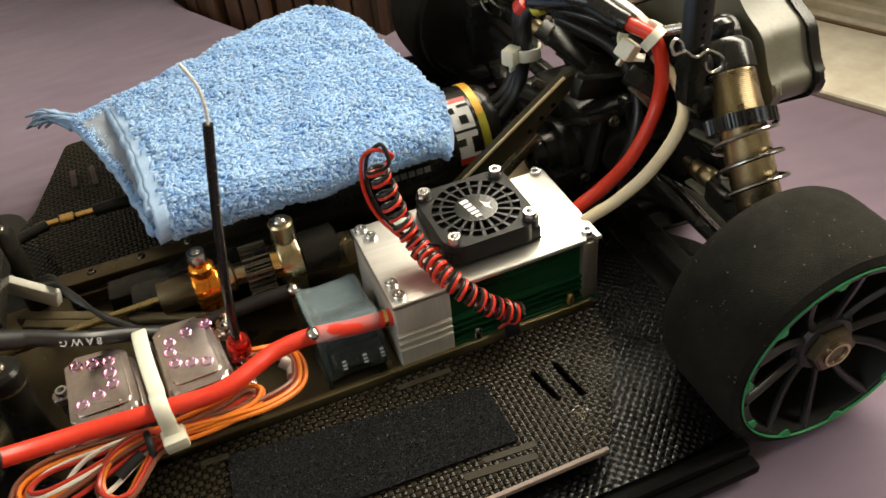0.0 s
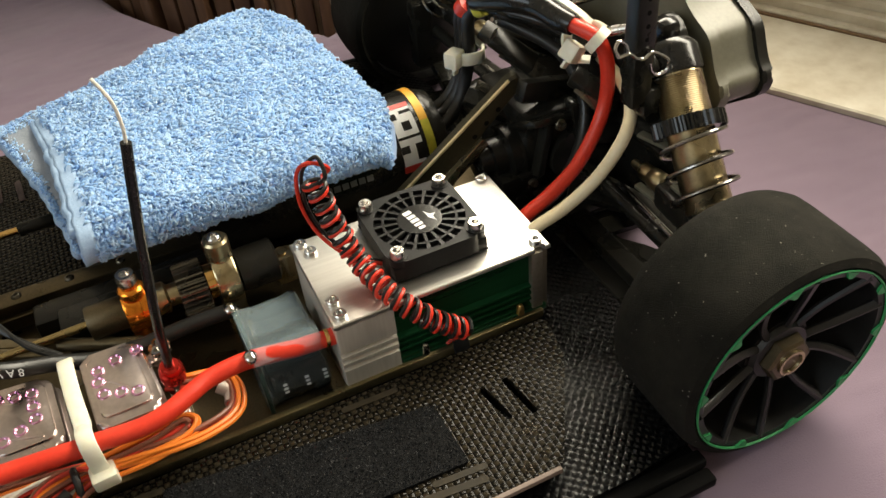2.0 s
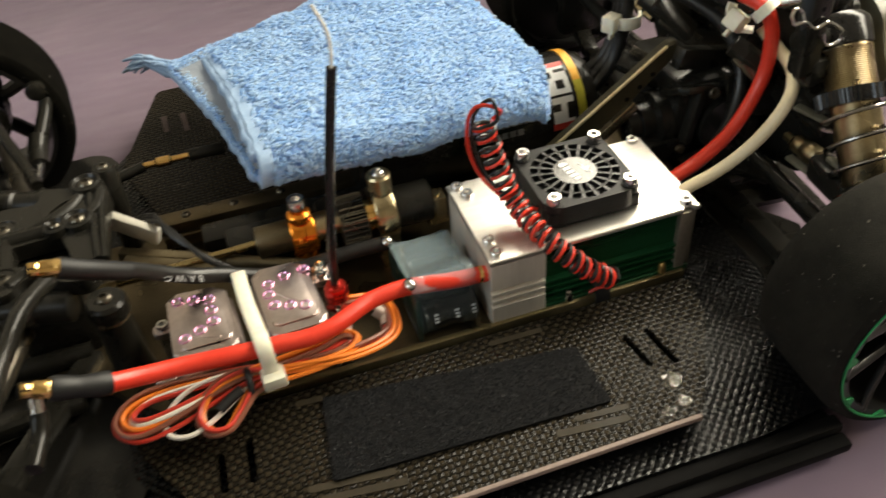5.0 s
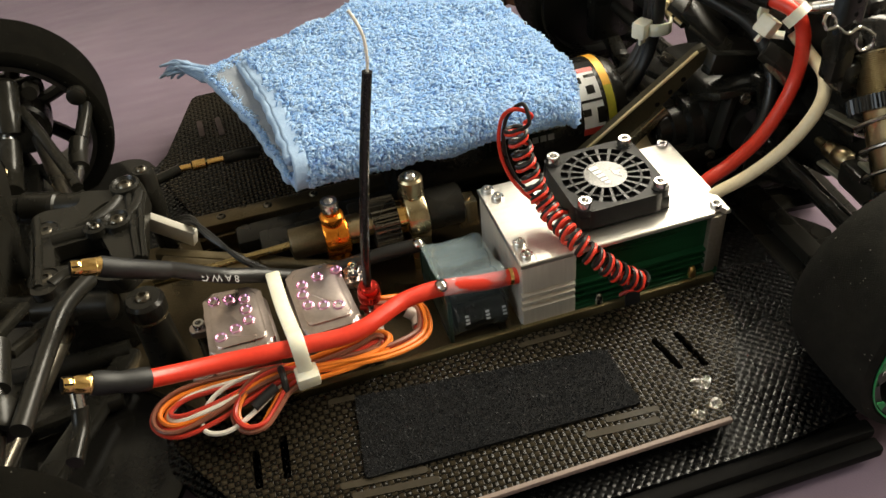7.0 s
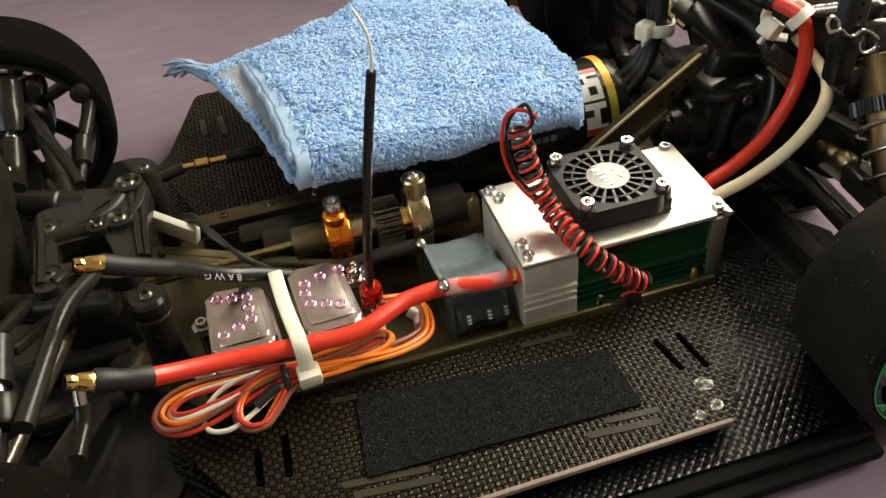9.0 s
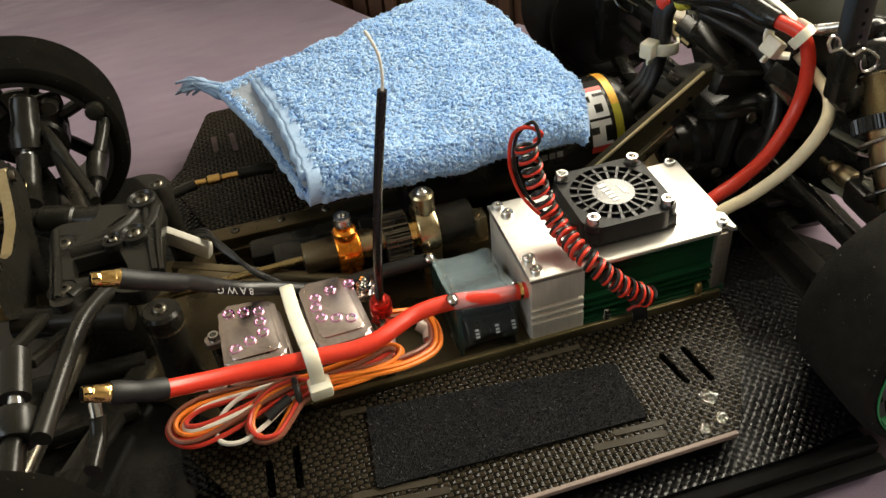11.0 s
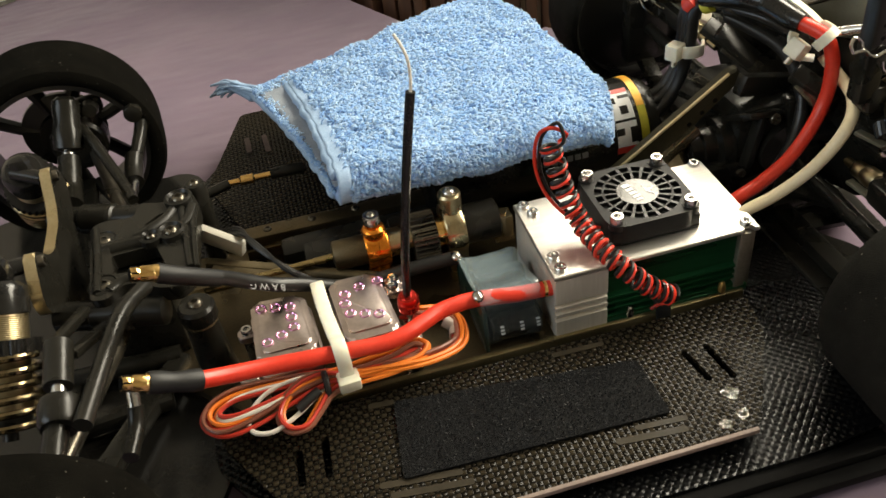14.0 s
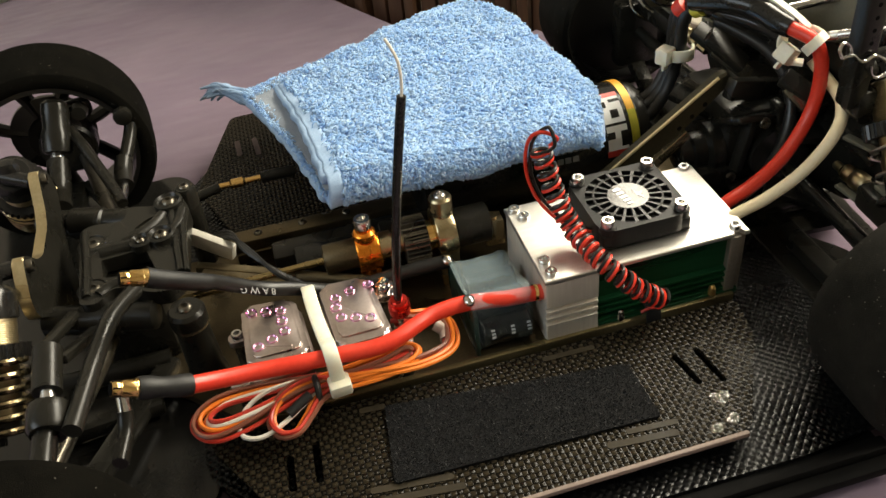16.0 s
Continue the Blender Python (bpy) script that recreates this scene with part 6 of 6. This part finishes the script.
build_zip_tie([(107.5, 36.5, 83), (103, 40.5, 85.4), (99.5, 44, 82), (99, 45, 76), (101, 42, 70), (106, 38, 69)], 5.0, (99.0, 41.0, 73.5), (20, 30, 30), "white nylon cable tie round the motor leads", hs=(8, 7.5, 8))
build_zip_tie([(106, 37, 84.5), (103, 43, 88.5), (98, 52, 93), (92, 60, 98)], 3.6, (107.6, 35.5, 83.6), (10, 30, 20), "white nylon cable tie with a long loose tail", hs=(5, 6, 5))
build_zip_tie([(71, 96, 53.5), (75, 90.6, 53.6), (82.5, 90.6, 53.2), (86, 96, 53)], -6.0, (70.4, 94, 54), (0, 0, 30), "white nylon cable tie round the black motor wires", hs=(8, 7, 8))


# ---- front end ----
def build_front():
    bm = B()
    outline = [(-213, 83), (-210.5, 32), (-203.5, 30.5), (-197.5, 38), (-191, 36.5), (-183, 30), (-175, 28), (-168, 36), (-166.5, 70), (-165, 82), (-168, 93), (-175, 96), (-181, 90), (-186, 92), (-192, 94), (-194, 84), (-208, 86)]
    bm = holed_plate(rounded(outline, 3, 5), [rounded(p, 1.5, 4) for p in ([(-203.5, 66.5), (-190, 70.8), (-184, 73), (-189.5, 66.8)], [(-203, 58.5), (-184.5, 59.5), (-181, 47), (-180, 42.5), (-201.5, 46)], [(-190, 75.5), (-183.3, 81.5), (-177.5, 82.5), (-182, 75.5)])], 30.5, 37.5)
    box(bm, (-196, 62, 7), (30, 50, 44), bev=4)
    plate = part("front_bulkhead", bm, PLASTIC, car, "black moulded front bulkhead and brace")
    for pts, r in (([(-203.6, 63.5), (-196, 63.9), (-188.5, 63.8)], 3.4), ([(-194, 68), (-189.6, 69.5), (-179.6, 77.5), (-175, 86)], 2.6), ([(-202.9, 36), (-197.5, 40.5), (-190, 40.2), (-178.2, 38)], 2.4), ([(-173.6, 89.5), (-172.6, 72), (-170.4, 38.8)], 2.0), ([(-168.6, 84), (-168.4, 60), (-167.8, 38)], 1.6), ([(-177.5, 64.7), (-171, 72), (-168.6, 82)], 3.0), ([(-211, 81), (-209, 58), (-208, 36)], 2.2)):
        part("bulkhead_rib", tube(B(), [(x, y, 37.2) for x, y in pts], r, 10, 5, flat=0.8), PLASTIC, plate)
    for x, y, z, r in ((-206.9, 71.8, 38.0, 4.4), (-205.5, 40.8, 38.0, 4.4), (-177.5, 64.7, 40.5, 4.0), (-173.8, 88.5, 40.5, 4.2), (-186, 63.4, 40.5, 2.8)):
        lathe(bm := B(), (x, y, z - 4), (0, 0, 1), [(r + 2.4, 0), (r + 2.2, 3.4), (r + 1.0, 4.0), (r, 2.6)], 24)
        part("boss", bm, PLASTIC, plate)
        button_screw(plate, (x, y, z - 1.6), r=r * 0.8, h=1.8, material=DARK_STEEL)
    for p0, p1 in (((-236, 111, 28), (-190, 95, 28)), ((-228, 40, 27), (-178, 27, 27))):
        bm = B()
        lathe(bm, p0, Vector(p1) - Vector(p0), [(4, 0), (6.2, 1), (6.2, 16), (7.2, 17), (7.2, 32), (6.2, 33), (6.2, 46), (4.5, 47)], 22)
        part("hinge_block", bm, PLASTIC, car, "round black hinge block")
    bm = B()
    lathe(bm, (-166.8, 99.5, -6), (0, 0, 1), [(5, 0), (5, 42), (4, 44)], 24)
    part("steering_post", bm, PLASTIC, car)
    button_screw(car, (-166.8, 99.5, 38), r=2.6, h=1.4, material=DARK_STEEL)
    # near post with bolt
    bm = B()
    lathe(bm, (-170.5, 20.5, -6), (0, 0, 1), [(8.5, 0), (7.4, 8), (6.6, 30), (7.6, 32), (7.6, 37.5), (6.4, 39)], 28)
    post = part("steering_post", bm, PLASTIC, car, "black steering post")
    part("bushing", rod(B(), (-170.5, 20.5, 24.2), (-170.5, 20.5, 26.2), 7.3, 7.3, 28), EDGE_BRONZE, post, "thin bronze bushing")
    button_screw(post, (-170.5, 20.5, 32.8), r=3.2, h=1.6, material=DARK_STEEL)
    # pale grey steering arm and bronze links
    bm = B()
    bar(bm, (-177, 79, 24.5), (-168.5, 76.5, 28.0), 8, 4, 0.8, 90)
    bar(bm, (-169.8, 77, 27.8), (-150, 63.5, 21.5), 8, 4, 0.8, 90)
    part("steering_arm", bm, mat("pale_grey_plastic", (0.42, 0.40, 0.34), (0.56, 0.54, 0.47), 0.45), car, "pale grey plastic steering arm")
    bm = B()
    for dz in (0, 5):
        bar(bm, (-168, 66, 17 + dz * 0.3 - 2), (-126, 49, 13 + dz * 0.3 - 2), 4.6, 3.4, 0.8)
        bar(bm, (-166, 60, 17 + dz * 0.3 - 2), (-128, 44, 13 + dz * 0.3 - 2), 4.6, 3.4, 0.8)
    part("servo_link", bm, mat("tan_bronze_link", (0.13, 0.10, 0.055), (0.23, 0.185, 0.11), 0.38, 0.8), car, "slotted bronze steering link")
    bm = B()
    tube(bm, [(-126, 49, 12), (-110, 42, 11), (-96, 36, 10)], 2.6, 10, 4, flat=0.7)
    part("servo_link", bm, BRONZE, car)
    # front shock tower
    bm = B()
    tower = [(25, 42), (26, 50), (34, 58), (39, 62), (44, 58), (52, 50), (60, 46), (80, 46), (88, 50), (96, 58), (101, 62), (106, 58), (114, 50), (115, 42), (94, 24), (84, 4), (56, 4), (46, 24)]
    prism(bm, rounded(tower, 2.5), 0, 4.5, 0.6, frame_plane((-228, 0, 0), (0, 1, 0), (0, 0, 1)))
    for f in bm.faces:
        f.normal_update()
        f.material_index = 1 if abs(f.normal.x) > 0.9 else 0
    tw = part("front_shock_tower", bm, [mat("pale_brass", (0.50, 0.40, 0.22), (0.66, 0.55, 0.34), 0.32, 1.0, grain=900, bumps=0.06), PLASTIC], car, "black front shock tower with bare brass edge")
    for y in (39, 101):
        cap_screw(tw, (-223.5, y, 57), (1, 0, 0), r=2.6, h=2.4, material=DARK_STEEL)
        part("shock_pin", rod(B(), (-228, y, 57), (-240, y - 5 if y < 70 else y + 5, 60), 3.4), GLOSS_BLACK, tw)
    for s in (1, -1):
        yy = (lambda y: y) if s == 1 else (lambda y: 140 - y)
        # steering link rod
        if s == 1:
            part("steering_rod", tube(B(), [(-188, 30, 40), (-194.9, 12, 44.4), (-200, -10, 45.2), (-205.7, -42, 46)], 3.3, 14, 6), PLASTIC, car, "thick black steering rod")
            bm = B()
            bar(bm, (-210, 22, 42), (-218.2, -6, 50), 4.4, 3.4, 0.8)
            bar(bm, (-205, 22, 32), (-211.1, -8, 47), 4.4, 3.4, 0.8)
            rod(bm, (-214.2, -6, 51.8), (-214.5, -23, 47.6), 5.0, 5.0, 22)
            part("front_upper_arm", bm, PLASTIC, car, "black forked upper suspension arm")
            part("arm_pin", rod(B(), (-214.4, -22, 47.8), (-214.4, -29, 44.4), 2.7, 2.7, 16), STEEL, car, "bright steel pivot pin")
            bm = B()
            lathe(bm, (-214.4, -27, 44.8), (-0.1, -10, -1.5), [(4, 0), (7.0, 0.8), (7.4, 3), (7.0, 10), (6.0, 11.5)], 24)
            rod(bm, (-215.4, -37, 43.2), (-217, -52, 40), 4.2, 4.2, 18)
            lathe(bm, (-226, -50, 25), (0, -1, 0), [(13, 0), (14.5, 1.5), (14.5, 12), (11, 14)], 26)
            part("steering_knuckle", bm, PLASTIC, car, "black steering knuckle")
        else:
            bm = B()
            lathe(bm, (-223.4, 171, 57), Vector((-4.2, -14, -19.5)), [(4, -2), (6.4, 0), (6.8, 4), (6.4, 12), (7.6, 15), (7.2, 24), (5, 25)], 22)
            lathe(bm, (-226, 172, 30), (0, 1, 0), [(13, 0), (14.5, 1.5), (14.5, 12), (11, 14)], 26)
            box(bm, (-216, 176, 50), (16, 8, 9), (0, 0, 10), 2.4)
            rod(bm, (-213.4, 172, 50.5), (-213.4, 167, 51), 4.4, 3.6, 16)
            part("steering_knuckle", bm, PLASTIC, car, "black steering knuckle")
            part("arm_pin", rod(B(), (-227.6, 158.5, 38.6), (-228.6, 152.5, 33.8), 3.2, 3.2, 16), STEEL, car, "bright steel pivot pin")
            part("front_upper_arm", tube(B(), [(-228.4, 153.4, 34.4), (-229.6, 137, 26), (-228, 122, 26)], 5.6, 16, 5), PLASTIC, car, "black upper suspension arm")
            part("steering_rod", tube(B(), [(-220.3, 166, 44), (-214, 153, 40.5), (-208.9, 142, 35.1), (-202, 125, 30.5), (-197.7, 112, 28.6)], 2.7, 12, 6), PLASTIC, car, "curved black steering rod")
            bm = B()
            tube(bm, [(-192, 173, 37), (-194, 168, 32.2), (-197.5, 157, 27)], 3.4, 12, 5)
            lathe(bm, (-194, 172, 44), (0, -1, 0), [(3, 0), (4.6, 1), (4.6, 5), (3, 6)], 18)
            part("sway_arm", bm, PLASTIC, car)
            part("sway_link", tube(B(), [(-198.6, 156, 26.6), (-199.8, 148, 23.6), (-199.6, 139, 21.8)], 4.6, 14, 4), PLASTIC, car, "black sway bar link")
            part("link_pin", rod(B(), (-199.7, 139, 21.8), (-200.4, 123, 21.6), 2.5, 2.2, 14), STEEL, car, "steel link pin")
        part("axle_shaft", rod(B(), (-204, yy(30), 18), (-224, yy(-50), 25), 3.4, 3.4, 14), DARK_STEEL, car, "dark steel axle shaft")
        arm = part("front_lower_arm", rod(B(), (-232, yy(34), -4), (-186, yy(34), -4), 4.6, 4.6, 16), PLASTIC, car, "black lower suspension arm")
        for a, b, w in (((-186, 34, -6), (-226, -44, 0), 9), ((-232, 34, -6), (-232, -44, 0), 9), ((-190, 10, -5), (-234, 4, -4), 7)):
            part("arm_spar", bar(B(), (a[0], yy(a[1]), a[2]), (b[0], yy(b[1]), b[2]), w, 7, 1.5), PLASTIC, arm)
        if s == 1:
            part("sway_link", tube(B(), [(-196.6, -16.5, 23), (-196.8, -18.5, 21), (-197.6, -24, 18), (-199.4, -36, 18)], 3.0, 12, 5), PLASTIC, car, "black sway bar link")
            part("link_pin", rod(B(), (-196.6, -17, 22.6), (-196.1, -13, 27.6), 2.6, 2.4, 14), STEEL, car, "steel link pin")


build_front()
build_shock((-237, 30, 57), (-246, -8, 13), 9.5, 1.5, 5.6, "bronze threaded front shock body", SPRING_BRONZE, "thick bronze wire coil spring")
build_shock((-237, 110, 57), (-246, 148, 13), 9.5, 1.5, 5.6, "bronze threaded front shock body", SPRING_BRONZE, "thick bronze wire coil spring")
# receiver wire with a plated joint, beside the steering post
lead = thing("brake_link", (-145, 130, 12), "black link rod with a plated turnbuckle joint", "link rod")
part("rod", tube(B(), [(-176, 118, 16), (-170, 126, 12.5), (-160, 129, 13), (-154, 130, 14)], 2.6, 12, 5), PLASTIC, lead)
bm = B()
lathe(bm, (-155, 130, 14), (1, 0, 0), [(1.6, 0), (1.6, 6), (2.6, 7), (2.6, 13), (1.6, 14), (1.6, 22)], 16)
part("turnbuckle", bm, GOLD, lead, "plated turnbuckle")
part("rod_end", tube(B(), [(-133, 130, 14), (-124, 130, 14), (-116, 131, 13)], 3.0, 12, 5), PLASTIC, lead)
for k in range(3):
    part("thin_wire", tube(B(), [(-158 - k, 75 + 2 * k, 22), (-150, 66 + 2 * k, 28), (-143 - k, 56, 27), (-134, 42 + k, 22), (-124, 36 + k, 16)], 1.0, 8, 6), BLACK_SIL, car)
